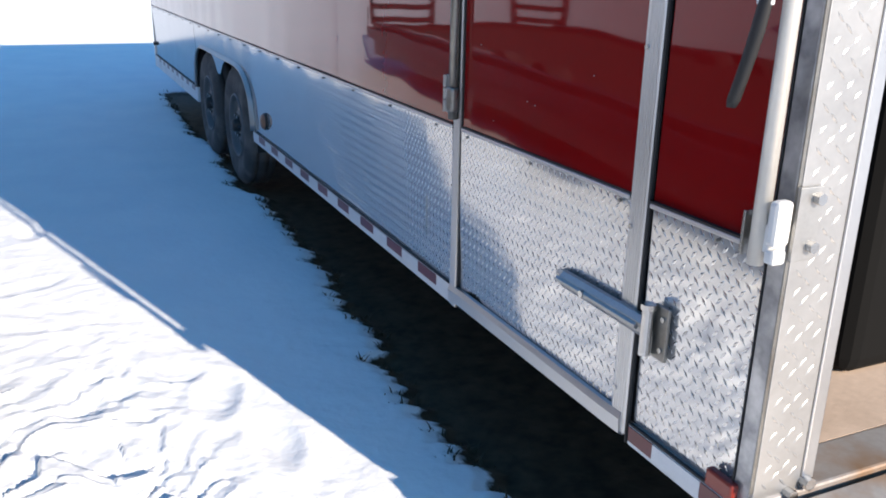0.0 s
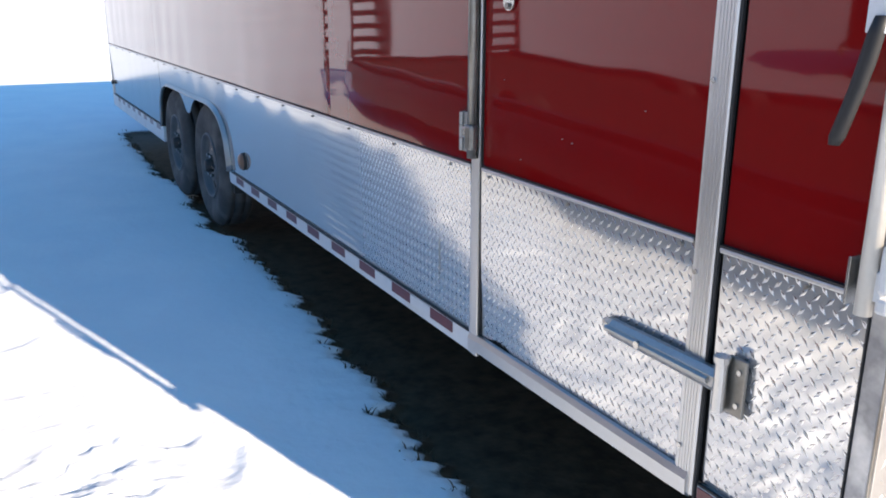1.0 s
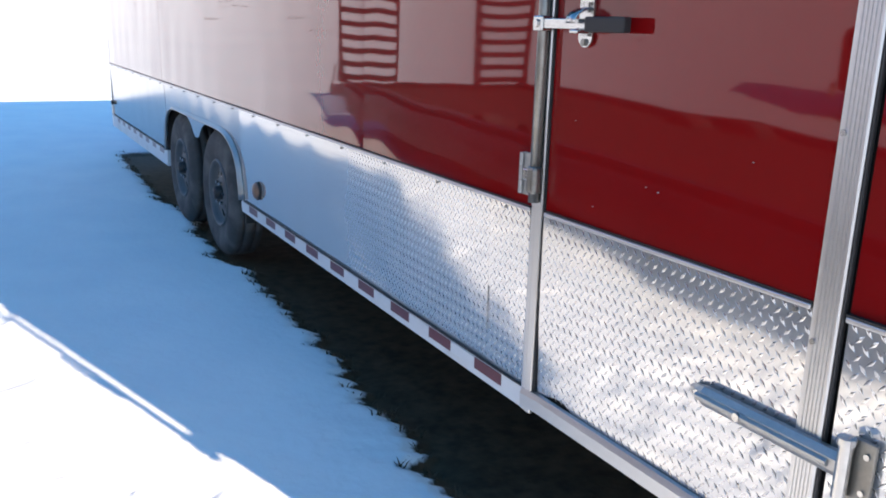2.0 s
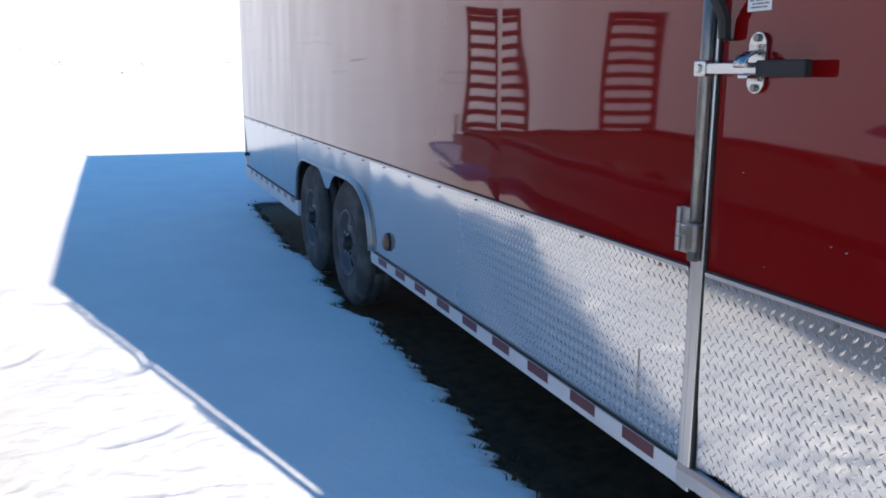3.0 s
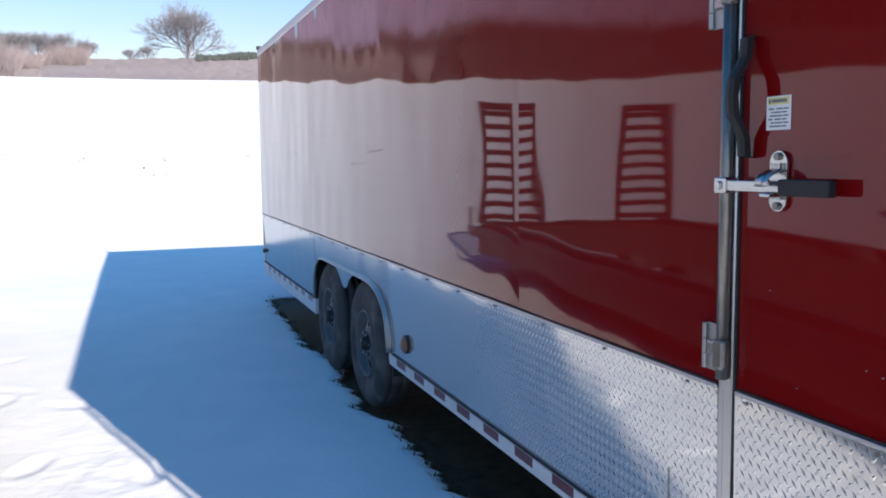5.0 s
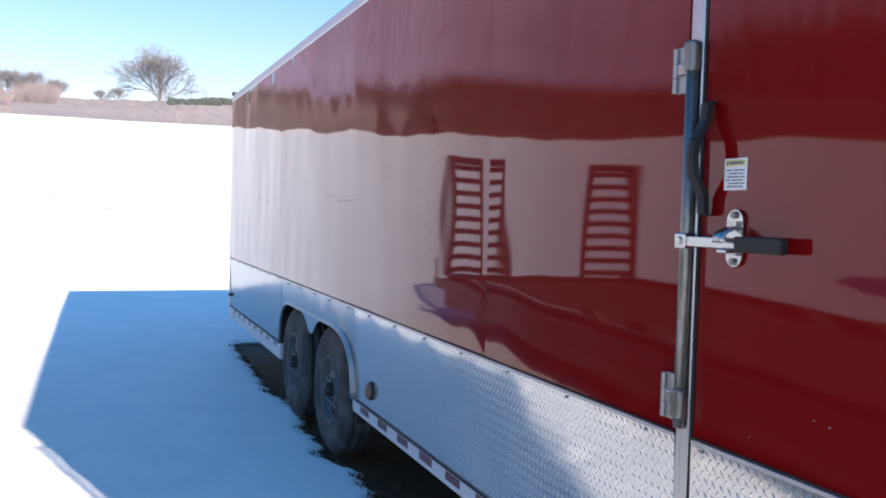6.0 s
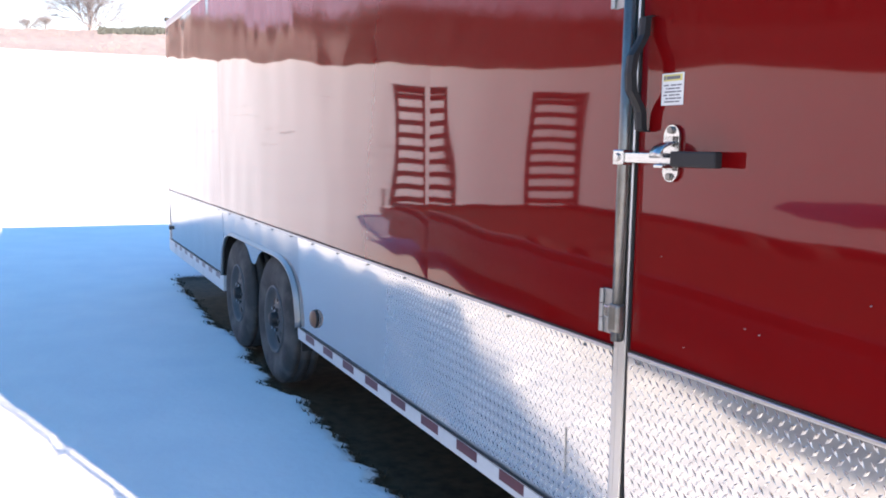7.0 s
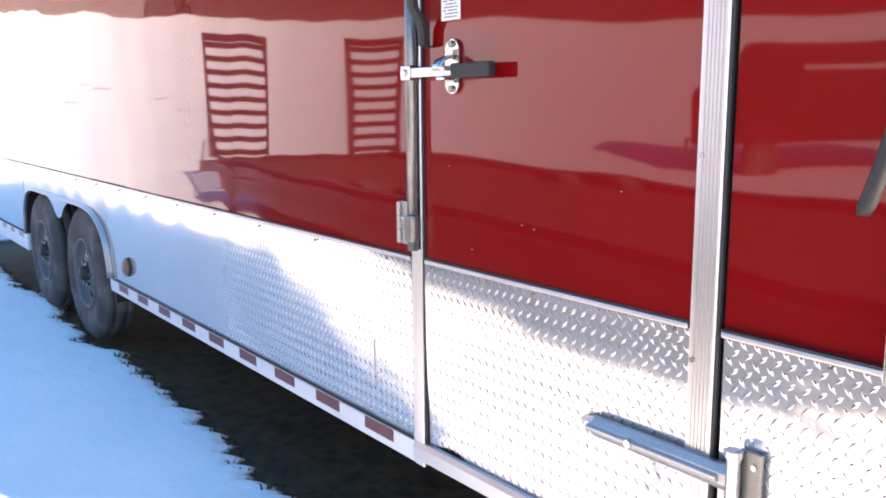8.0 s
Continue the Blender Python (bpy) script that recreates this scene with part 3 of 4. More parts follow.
def tread_sheet(name, y0, y1, lower, z1, parent, seed, x=0.0, label="", across=0.0138, up_step=0.0172, mat=None, belly=False):
    """A polished sheet with raised lozenges in alternate directions; lower(y) is its bottom edge."""
    ny = max(3, int((y1 - y0) / 0.04))
    verts, faces = [], []
    yy = np.linspace(y0, y1, ny + 1)
    nz = 8
    def bow(y, z):
        if belly:
            base = 0.003 - 0.0567 * max(z - 0.655, 0.0) ** 2
        elif y < 1.7:
            base = x - 0.012 * (z - 0.81) - 0.0030 * (1 + math.tanh((0.72 - z) / -0.075)) * min(1.0, max(0.0, (y - 1.0) / 0.3)) + 0.0030
        else:
            base = x - 0.020 * (z - 0.81)
        return base - 0.0003 * math.cos((y - 1.75) / 0.406 * 2 * math.pi) - 0.0008 * float(value_noise(y * 2.3, z * 3.1, seed)) - 0.0004 * float(value_noise(y * 7, z * 7, seed + 1))
    for y in yy:
        lo = lower(y)
        for j in range(nz + 1):
            z = lo + (z1 - lo) * j / nz
            verts.append((bow(y, z), y, z))
    for i in range(ny):
        for j in range(nz):
            a = i * (nz + 1) + j
            faces.append((a, a + 1, a + nz + 2, a + nz + 1))
    smooth = len(faces)
    rows, cols = int((z1 - 0.5) / up_step), int((y1 - y0) / across)
    for c in range(cols):
        for r in range(c % 2, rows + 1, 2):
            y, z = y0 + (c + 0.5) * across, z1 - (r + 0.6) * up_step
            if z < lower(y) + 0.012:
                continue
            s = -1 if c % 2 else 1
            d, w = Vector((0, 0.68, 0.733 * s)), Vector((0, -0.733 * s, 0.68))
            o, k = Vector((bow(y, z) + 0.0002, y, z)), len(verts)
            up = Vector((-0.0010 * (1 - 0.8 * min(1.0, max(0.0, (y - 2.35) / 1.0))), 0, 0))
            verts += [tuple(o + q) for q in (-d * 0.0145, -w * 0.0046, d * 0.0145, w * 0.0046)] + [tuple(o + q + up) for q in (-d * 0.0100, -w * 0.0008, d * 0.0100, w * 0.0008)]
            faces += [(k, k + 1, k + 5, k + 4), (k + 1, k + 2, k + 6, k + 5), (k + 2, k + 3, k + 7, k + 6), (k + 3, k, k + 4, k + 7), (k + 4, k + 5, k + 6, k + 7)]
    me = bpy.data.meshes.new(name)
    me.from_pydata(verts, [], faces)
    me.update()
    me.materials.append(mat or PLATE)
    me.materials.append(TREAD_BARS)
    me.polygons.foreach_set("use_smooth", [i < smooth for i in range(len(me.polygons))])
    me.polygons.foreach_set("material_index", [int(i >= smooth) for i in range(len(me.polygons))])
    ob = new(name, me)
    ob.parent = parent
    if label:
        tagged(ob, label)
    return ob


def arch(y):
    """The height of the wheel opening's edge."""
    z = 0.0
    for c in WHEELS:
        u = min(1.0, abs(y - c) / (0.58 if y < WHEELS[0] else 0.51 if y < WHEELS[1] else 0.46))
        z = max(z, 0.49 + 0.415 * (1 - u ** 3) ** (1 / 3))
    if WHEELS[0] < y < WHEELS[1]:
        z = max(z, 0.775)
    return z


ARCH0, ARCH1 = WHEELS[0] - 0.575, WHEELS[1] + 0.455


def skirt_low(y):
    return max(SKIRT_Z0, arch(y)) if ARCH0 <= y <= ARCH1 else SKIRT_Z0


tread_sheet("tread_plate", 1.945, ARCH0, skirt_low, SKIRT_Z1, trailer, 60, belly=True)
tread_sheet("tread_plate", 1.745, 1.945, skirt_low, SKIRT_Z1, trailer, 61, x=-0.003)
tread_sheet("tread_plate", ARCH0, ARCH1, skirt_low, SKIRT_Z1, trailer, 62, mat=PLATE_GREY, belly=True)
tread_sheet("tread_plate", ARCH1, 9.385, skirt_low, SKIRT_Z1, trailer, 63, mat=PLATE_GREY, belly=True)
tread_sheet("tread_plate", 0.450, 0.772, skirt_low, SKIRT_Z1, trailer, 64)

part("sheet_gap", box(-0.0048, -0.003, 1.944, 1.9462, 0.66, 0.80), DULL, trailer, "dark gap at the overlap of two sheets")

# trim along the top of the skirt, with screws
for y0, y1 in ((1.745, 9.385), (0.450, 0.772)):
    strip = part("skirt_trim", box(-0.013, 0.0, y0, y1, 1.066, 1.077, 0.003), TRIM, trailer)
    n = int((y1 - y0) / 0.41)
    for k in range(n + 1):
        y = y0 + 0.12 + k * 0.41
        if y < y1:
            part("screw", rod((-0.013, y, 1.056), (-0.001, y, 1.056), 0.0038, 8), DULL, strip)

# black strip drawn for the shaded gap between red sheet and trim
for y0, y1 in ((1.745, 9.385), (0.450, 0.772)):
    part("hem_shade_line", box(-0.0125, 0.004, y0, y1, 1.0775, 1.0815), RUBBER, trailer)

# bottom rail with reflective tape
part("bottom_rail", box(-0.006, 0.05, 1.74, ARCH0, 0.488, 0.553, 0.004), RAIL, trailer)
part("bottom_rail", box(-0.006, 0.05, ARCH1, 9.39, 0.43, 0.553, 0.006), RAIL, trailer)
part("bottom_rail", box(-0.006, 0.05, 0.45, 0.775, 0.50, 0.553, 0.004), RAIL, trailer)
# strips ahead of the wheels get a paler, greyer colour than red
for y0, count in ((1.8476, 9), (ARCH1 + 0.12, 8)):
    for k in range(count):
        y = y0 + 0.3048 * k
        part("reflective_tape", box(-0.0085, -0.0055, y, y + 0.1524, 0.513, 0.549), TAPE_RED if y0 < 4 else TAPE_FAINT, trailer, "red reflective strip" if y0 < 4 else "faint pinkish-grey reflective strip")
        if y + 0.3048 < (ARCH0 if y0 < 4 else 9.3):
            part("reflective_tape", box(-0.0085, -0.0055, y + 0.1534, y + 0.3038, 0.513, 0.549), TAPE_WHITE, trailer, "white reflective strip")
for y0, y1, mat, what in ((0.458, 0.53, TAPE_RED, "red"), (0.531, 0.685, TAPE_WHITE, "white"), (0.686, 0.77, TAPE_RED, "red")):
    part("reflective_tape", box(-0.0085, -0.0055, y0, y1, 0.513, 0.549), mat, trailer, what + " reflective strip")

for y0, y1 in ((1.745, ARCH0 - 0.04), (ARCH1 + 0.04, 9.38), (0.450, 0.772)):
    part("skirt_joint", box(-0.0085, 0.0, y0, y1, 0.5535, 0.5575), RUBBER, trailer)

# fender flare over the two wheels
ys = [ARCH0 + (ARCH1 - ARCH0) * k / 64 for k in range(65)]
edge = [(ARCH0 - 0.005, 0.555)] + [(y, 0.905 if WHEELS[0] < y < WHEELS[1] else max(0.56, arch(y))) for y in ys] + [(ARCH1 + 0.005, 0.555)]


def flare_ring(i):
    y, z = edge[i]
    a, b = edge[max(0, i - 1)], edge[min(len(edge) - 1, i + 1)]
    t = Vector((0, b[0] - a[0], b[1] - a[1])).normalized()
    o = Vector((0, -t.z, t.y))
    c = Vector((0, y, z))
    return [c + Vector((0.002, 0, 0)), c + o * 0.020 + Vector((0.002, 0, 0)), c + o * 0.018 + Vector((-0.005, 0, 0)), c + o * 0.008 + Vector((-0.008, 0, 0)), c + o * 0.005 + Vector((-0.024, 0, 0)), c - o * 0.002 + Vector((-0.025, 0, 0)), c - o * 0.001 + Vector((-0.01, 0, 0))]


part("fender_flare", sweep(edge, flare_ring), STRAP, trailer, "polished aluminium double wheel arch", True)
well = bmesh.new()
box(0.34, 0.36, ARCH0 - 0.02, ARCH1 + 0.02, 0.42, 1.03, bm=well)
box(0.008, 0.34, ARCH0 - 0.02, ARCH1 + 0.02, 1.01, 1.03, bm=well)
box(0.008, 0.34, ARCH0 - 0.03, ARCH0 - 0.015, 0.42, 1.01, bm=well)
box(0.008, 0.34, ARCH1 + 0.015, ARCH1 + 0.03, 0.42, 1.01, bm=well)
part("wheel_well", well, CHASSIS, trailer)


def wheel(y, x=-0.008):
    tyre = part("tyre", lathe([(0.02, 0.21), (0.012, 0.25), (0.0, 0.30), (0.004, 0.345), (0.018, 0.375), (0.03, 0.388), (0.034, 0.393), (0.042, 0.40), (0.072, 0.401), (0.074, 0.392), (0.082, 0.392), (0.084, 0.402), (0.138, 0.402), (0.14, 0.392), (0.148, 0.392), (0.15, 0.401), (0.18, 0.40), (0.195, 0.385), (0.22, 0.30), (0.205, 0.21)], 56, (x, y, HUB_Z)), TYRE, None, "dusty black tyre", True)
    rim = part("rim", lathe([(0.018, 0.213), (0.008, 0.208), (0.01, 0.20), (0.03, 0.195), (0.05, 0.188), (0.055, 0.165), (0.05, 0.158)], 40, (x, y, HUB_Z)), RIM, None, "grey steel rim", True)
    disc = bmesh.new()
    for k in range(8):
        a0, a1 = 2 * math.pi * k / 8 + 0.2, 2 * math.pi * (k + 1) / 8 - 0.2
        def at(a, r, dx):
            return disc.verts.new((x + dx, y + r * math.cos(a), HUB_Z + r * math.sin(a)))
        p = [at(a0, 0.16, 0.05), at((a0 + a1) / 2, 0.16, 0.05), at(a1, 0.16, 0.05), at(a1 + 0.13, 0.095, 0.035), at((a0 + a1) / 2, 0.095, 0.032), at(a0 - 0.13, 0.095, 0.035)]
        disc.faces.new((p[0], p[1], p[4], p[5]))
        disc.faces.new((p[1], p[2], p[3], p[4]))
    part("spokes", disc, RIM, rim)
    part("dish", lathe([(0.034, 0.10), (0.03, 0.085), (0.034, 0.06), (0.034, 0.0005)], 32, (x, y, HUB_Z)), RIM, rim, smooth=True)
    part("drum", lathe([(0.08, 0.0005), (0.08, 0.165), (0.15, 0.17)], 32, (x, y, HUB_Z)), CHASSIS, rim)
    part("hub_cap", lathe([(0.035, 0.045), (0.0, 0.042), (-0.012, 0.036), (-0.014, 0.0005)], 24, (x, y, HUB_Z)), RUBBER, rim, "black hub cap", True)
    for k in range(6):
        a = 2 * math.pi * k / 6
        c = (y + 0.072 * math.cos(a), HUB_Z + 0.072 * math.sin(a))
        part("lug_nut", rod((x + 0.012, *c), (x + 0.036, *c), 0.011, 6), CHROME, rim)
    return tyre, rim


for y in WHEELS:
    hub = new("wheel")
    hub.parent = trailer
    for ob in wheel(y):
        ob.parent = hub

# posts, roof edge, corners
def ribbed_post(name, y0, y1, z0, z1, ribs, label):
    pts, n = [], ribs * 4
    prof = [(0.0, y0), (-0.007, y0)]
    for k in range(ribs):
        a = y0 + 0.004 + (y1 - y0 - 0.008) * k / ribs
        b = y0 + 0.004 + (y1 - y0 - 0.008) * (k + 1) / ribs
        prof += [(-0.0095, a), (-0.0095, a + (b - a) * 0.55), (-0.0078, a + (b - a) * 0.65), (-0.0078, b - (b - a) * 0.1)]
    prof += [(-0.007, y1), (0.0, y1)]
    return part(name, sweep([z0, z1], lambda i: [Vector((x, y, (z0, z1)[i])) for x, y in prof]), TRIM, trailer, label)


ribbed_post("door_post", 1.692, 1.742, 0.49, 2.748, 1, "aluminium door post")
p2 = ribbed_post("door_post", 0.786, 0.842, 0.52, 2.748, 6, "ribbed aluminium hinge post")
part("door_seal", box(-0.008, 0.004, 0.779, 0.785, 0.50, 2.748, 0.003), RUBBER, trailer)
part("door_seal", box(-0.004, 0.004, 1.686, 1.6905, 0.55, 2.67), RUBBER, trailer)
for z in (0.62, 1.01, 1.39, 1.8, 2.2):
    part("screw", rod((-0.013, 0.831, z), (-0.008, 0.831, z), 0.006, 8), CHROME, p2)
part("roof_trim", box(-0.012, 0.04, REAR, FRONT, 2.75, 2.822, 0.012), TRIM, trailer, "bright roof edge trim")
part("corner_trim", box(-0.008, 0.03, 9.387, 9.41, 0.43, 2.82, 0.006), TRIM, trailer)
part("clearance_lamp", box(-0.02, 0.03, 9.35, 9.41, 2.824, 2.862, 0.012), RUBBER, trailer, "small dark clearance lamp")
part("clearance_lamp", box(-0.022, 0.0, 9.30, 9.36, 0.66, 0.70, 0.008), RUBBER, trailer, "small dark side lamp")
lamp = part("side_lamp", lathe([(0.0, 0.05), (-0.008, 0.049), (-0.01, 0.044)], 28, (-0.002, 4.285, 0.662)), RUBBER, trailer, "oval side marker lamp")
part("lens", lathe([(-0.008, 0.046), (-0.02, 0.04), (-0.027, 0.025), (-0.029, 0.0005)], 28, (-0.002, 4.285, 0.662)), AMBER, lamp, "faded amber lens", True)
part("rear_lamp", box(-0.022, 0.0, 0.432, 0.508, 0.563, 0.603, 0.006), RED_LENS, trailer, "red marker lamp")

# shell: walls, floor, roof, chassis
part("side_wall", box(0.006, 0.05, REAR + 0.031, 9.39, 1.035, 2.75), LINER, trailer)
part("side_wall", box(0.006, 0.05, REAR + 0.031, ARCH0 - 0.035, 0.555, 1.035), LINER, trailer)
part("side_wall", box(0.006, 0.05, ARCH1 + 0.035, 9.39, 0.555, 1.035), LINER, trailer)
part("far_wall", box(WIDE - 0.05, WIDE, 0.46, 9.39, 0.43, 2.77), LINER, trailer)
part("front_wall", box(0.0, WIDE, 9.39, 9.415, 0.43, 2.81), RED, trailer)
part("roof", box(0.04, WIDE, REAR + 0.02, 9.39, 2.77, 2.828), ROOF, trailer)
for k in range(4):
    part("floor_board", box(0.052, WIDE - 0.052, REAR + 0.11 + k * 1.22, REAR + 0.11 + (k + 1) * 1.22 - 0.003, 0.562, 0.582), PLY, trailer)
part("floor_board", box(0.36, WIDE - 0.36, REAR + 0.11 + 4 * 1.22, 9.38, 0.562, 0.582), PLY, trailer)
frame_bm = bmesh.new()
box(0.05, WIDE - 0.05, 0.5, ARCH0 - 0.03, 0.50, 0.56, bm=frame_bm)
box(0.36, WIDE - 0.36, ARCH0 - 0.03, ARCH1 + 0.03, 0.50, 0.56, bm=frame_bm)
box(0.05, WIDE - 0.05, ARCH1 + 0.03, 9.3, 0.50, 0.56, bm=frame_bm)
for y in np.arange(0.7, 9.3, 0.61):
    box(0.36, WIDE - 0.36, y - 0.03, y + 0.03, 0.40, 0.50, bm=frame_bm)
box(0.40, 0.46, 0.5, 9.3, 0.36, 0.50, bm=frame_bm)
box(WIDE - 0.46, WIDE - 0.40, 0.5, 9.3, 0.36, 0.50, bm=frame_bm)
for y in WHEELS:
    rod((0.15, y, HUB_Z), (WIDE - 0.15, y, HUB_Z), 0.045, bm=frame_bm)
part("chassis", frame_bm, CHASSIS, trailer)
for y in WHEELS:
    part("far_tyre", rod((WIDE - 0.25, y, HUB_Z), (WIDE - 0.04, y, HUB_Z), WHEEL_R, 40), TYRE, trailer)

# rear frame round the open rear
def rear_plate(x0, x1, z0, z1):
    bm = box(x0, x1, REAR, REAR + 0.03, z0, z1, 0.002)
    n = 0
    for k in range(int((z1 - z0) / 0.036)):
        for c in range(4):
            z, x = z0 + 0.03 + k * 0.036 + (0.018 if c % 2 else 0), x0 + 0.025 + c * (x1 - x0 - 0.05) / 3
            if z > z1 - 0.02:
                continue
            s = 1 if (k + c) % 2 else -1
            d, w, up = Vector((0.707, 0, 0.707 * s)), Vector((-0.707 * s, 0, 0.707)), Vector((0, -0.0019, 0))
            o = Vector((x, REAR + 0.0005, z))
            v = [bm.verts.new(p) for p in (o - d * 0.016, o - w * 0.0045, o + d * 0.016, o + w * 0.0045, o - d * 0.007 + up, o + d * 0.007 + up)]
            for f in ((0, 1, 4), (1, 5, 4), (1, 2, 5), (2, 3, 5), (3, 4, 5), (3, 0, 4)):
                bm.faces.new([v[q] for q in f])
    return part("rear_frame_plate", bm, REAR_PLATE, trailer, "tread-plate rear frame")


part("corner_trim", box(-0.006, 0.004, REAR + 0.006, 0.4455, 0.56, 2.75, 0.003), SPANGLE, trailer, "mottled galvanised corner strip")
part("corner_seal", box(-0.008, 0.004, 0.446, 0.4495, 0.56, 2.75, 0.001), RUBBER, trailer)
part("corner_seal", box(-0.0085, -0.001, REAR + 0.001, REAR + 0.005, 0.60, 2.75, 0.001), DULL, trailer)
rear_plate(0.0, 0.118, 0.58, 2.82)
rear_plate(WIDE - 0.118, WIDE, 0.58, 2.82)
part("rear_header", box(0.118, WIDE - 0.118, REAR, REAR + 0.03, 2.55, 2.82, 0.002), REAR_PLATE, trailer)
part("jamb_trim", box(0.119, 0.15, REAR - 0.004, REAR + 0.07, 0.585, 2.55, 0.003), TRIM, trailer)
part("jamb_trim", box(WIDE - 0.15, WIDE - 0.119, REAR - 0.004, REAR + 0.07, 0.585, 2.55, 0.003), TRIM, trailer)
part("rear_sill", box(0.0, WIDE, REAR - 0.006, REAR + 0.109, 0.43, 0.584, 0.006), SILL, trailer, "scuffed metal rear sill")
part("sill_bolt", rod((0.128, REAR - 0.02, 0.60), (0.128, REAR, 0.60), 0.014, 8), CHROME, trailer)
part("sill_bolt", rod((0.085, REAR - 0.02, 0.585), (0.085, REAR, 0.585), 0.012, 8), CHROME, trailer)

part("tie_ring", lathe([(-0.004, 0.010), (0.004, 0.010), (0.004, 0.022), (-0.004, 0.022), (-0.004, 0.010)], 16, (0, 0, 0)), CHASSIS, trailer, "small black tie-down ring").matrix_world = Matrix.Translation((0.19, 0.60, 0.588)) @ pose(0, 0, 0, 0, 90, 0)

# tailgate ramp, let down behind
slab = [(REAR - 0.03, 0.52), (REAR - 2.0, 0.12)]
ramp_door = part("tailgate_ramp", sweep(slab, lambda i: [Vector((x, slab[i][0], slab[i][1] + z)) for x, z in ((-0.02, 0.0), (WIDE + 0.02, 0.0), (WIDE + 0.02, 0.06), (-0.02, 0.06))]), SILL, trailer, "scuffed metal tailgate let down as a ramp")
part("ramp_hinge", rod((0.13, REAR - 0.02, 0.545), (WIDE - 0.13, REAR - 0.02, 0.545), 0.014, 12), DULL, ramp_door)

# rear locking bar with its keeper and handle
bar = new("locking_bar")
bar.parent = trailer
tagged(bar, "upright zinc locking bar at the rear corner")
part("pole", rod((-0.05, 0.431, 1.060), (-0.05, 0.431, 2.55), 0.0145, 16), PALE_ZINC, bar, "pale zinc pole", True)
part("guide", box(-0.062, -0.004, 0.456, 0.461, 1.07, 1.15, 0.001), CHROME, bar)
# sunlit glare on the keeper is put into its white colour
part("keeper", box(-0.052, -0.010, 0.404, 0.434, 1.085, 1.135, 0.004), NYLON_SUNLIT, bar)
part("roller", box(-0.058, -0.022, 0.388, 0.412, 1.10, 1.18, 0.008), NYLON_SUNLIT, bar, "white nylon roller")
part("roller_end", box(-0.055, -0.025, 0.388, 0.412, 1.068, 1.095, 0.006), NYLON_SUNLIT, bar)
part("hinge_plate", box(-0.010, 0.042, REAR - 0.009, REAR - 0.001, 1.07, 1.20, 0.001), STRAP, bar)
for z in (1.095, 1.18):
    part("bolt", rod((0.028, REAR - 0.022, z), (0.028, REAR - 0.006, z), 0.011, 6), CHROME, bar)
handle = new("bar_handle")
handle.parent = bar
part("arm", box(-0.088, -0.080, 0.437, 0.470, 1.49, 1.60, 0.002), TAPE_WHITE, handle)
hold = [(0.446, 1.515, 0.8), (0.452, 1.49, 1.0), (0.460, 1.45, 1.05), (0.470, 1.41, 1.0), (0.482, 1.37, 1.0), (0.493, 1.335, 1.0), (0.497, 1.322, 0.7)]
part("grip", sweep(hold, lambda i: [Vector((-0.086 + 0.010 * hold[i][2] * math.cos(k * math.pi / 5), hold[i][0] + 0.0135 * hold[i][2] * math.sin(k * math.pi / 5), hold[i][1])) for k in range(10)]), GRIP, handle, "black rubber grip", True)

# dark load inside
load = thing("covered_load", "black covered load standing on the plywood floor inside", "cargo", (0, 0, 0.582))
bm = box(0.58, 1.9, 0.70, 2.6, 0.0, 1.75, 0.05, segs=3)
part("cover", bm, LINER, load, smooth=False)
for y in (1.05, 1.65, 2.25):
    part("strap", box(0.573, 1.907, y, y + 0.045, 0.0, 1.757, 0.004), GRIP, load, "black tie-down strap")

# ---- side door ----
door = new("side_door")
door.parent = trailer
wavy_panel("panel", 0.845, 1.682, 1.078, 2.60, 0.001, 95, RED, door, x=-0.002)
tread_sheet("door_tread_plate", 0.845, 1.682, lambda y: 0.554, SKIRT_Z1, door, 66, x=-0.002)
part("door_core", box(0.0045, 0.0058, 0.845, 1.682, 0.545, 2.60), LINER, door)
strip = part("door_trim", box(-0.011, -0.002, 0.846, 1.681, 1.066, 1.077, 0.003), TRIM, door)
# the same drawn shade line along the door's red sheet
part("hem_shade_line", box(-0.006, 0.002, 0.846, 1.681, 1.0775, 1.0815), RUBBER, door)
for y in (0.88, 1.27, 1.64):
    part("screw", rod((-0.011, y, 1.056), (-0.003, y, 1.056), 0.0048, 8), DULL, strip)
part("threshold", sweep([0, 1, 2, 3], lambda i: [Vector((x, (0.80, 0.86, 1.66, 1.735)[i], z + (0.008, 0.006, 0.0, -0.006)[i])) for x, z in ((0.0, 0.562), (-0.010, 0.560), (-0.016, 0.545), (-0.014, 0.508), (0.0, 0.500))]), TRIM, trailer, "pale rounded door threshold")

# locking bar of the side door
lock = new("locking_bar")
lock.parent = door
tagged(lock, "upright zinc locking bar with a black-sleeved handle")
part("pole", rod((-0.024, 1.711, 1.10), (-0.024, 1.711, 2.03), 0.0145, 16), DULL, lock, smooth=True)
for z, low in ((1.11, 0.010), (1.925, 0.045)):
    keeper = part("keeper", box(-0.014, -0.008, 1.742, 1.784, z, z + 0.115, 0.001), STRAP, lock)
    for z0, z1 in ((0.002, 0.038), (0.040, 0.075), (0.077, 0.113)):
        part("knuckle", rod((-0.016, 1.785, z + z0), (-0.016, 1.785, z + z1), 0.0075, 12), STRAP, keeper)
    part("cam", box(-0.026, -0.012, 1.725, 1.768, z + 0.042, z + 0.074, 0.004), CHROME, keeper)
    part("saddle", box(-0.042, -0.010, 1.692, 1.731, z + low, z + low + 0.078, 0.011, segs=3), DULL, keeper)
latch = new("latch_handle")
latch.parent = lock
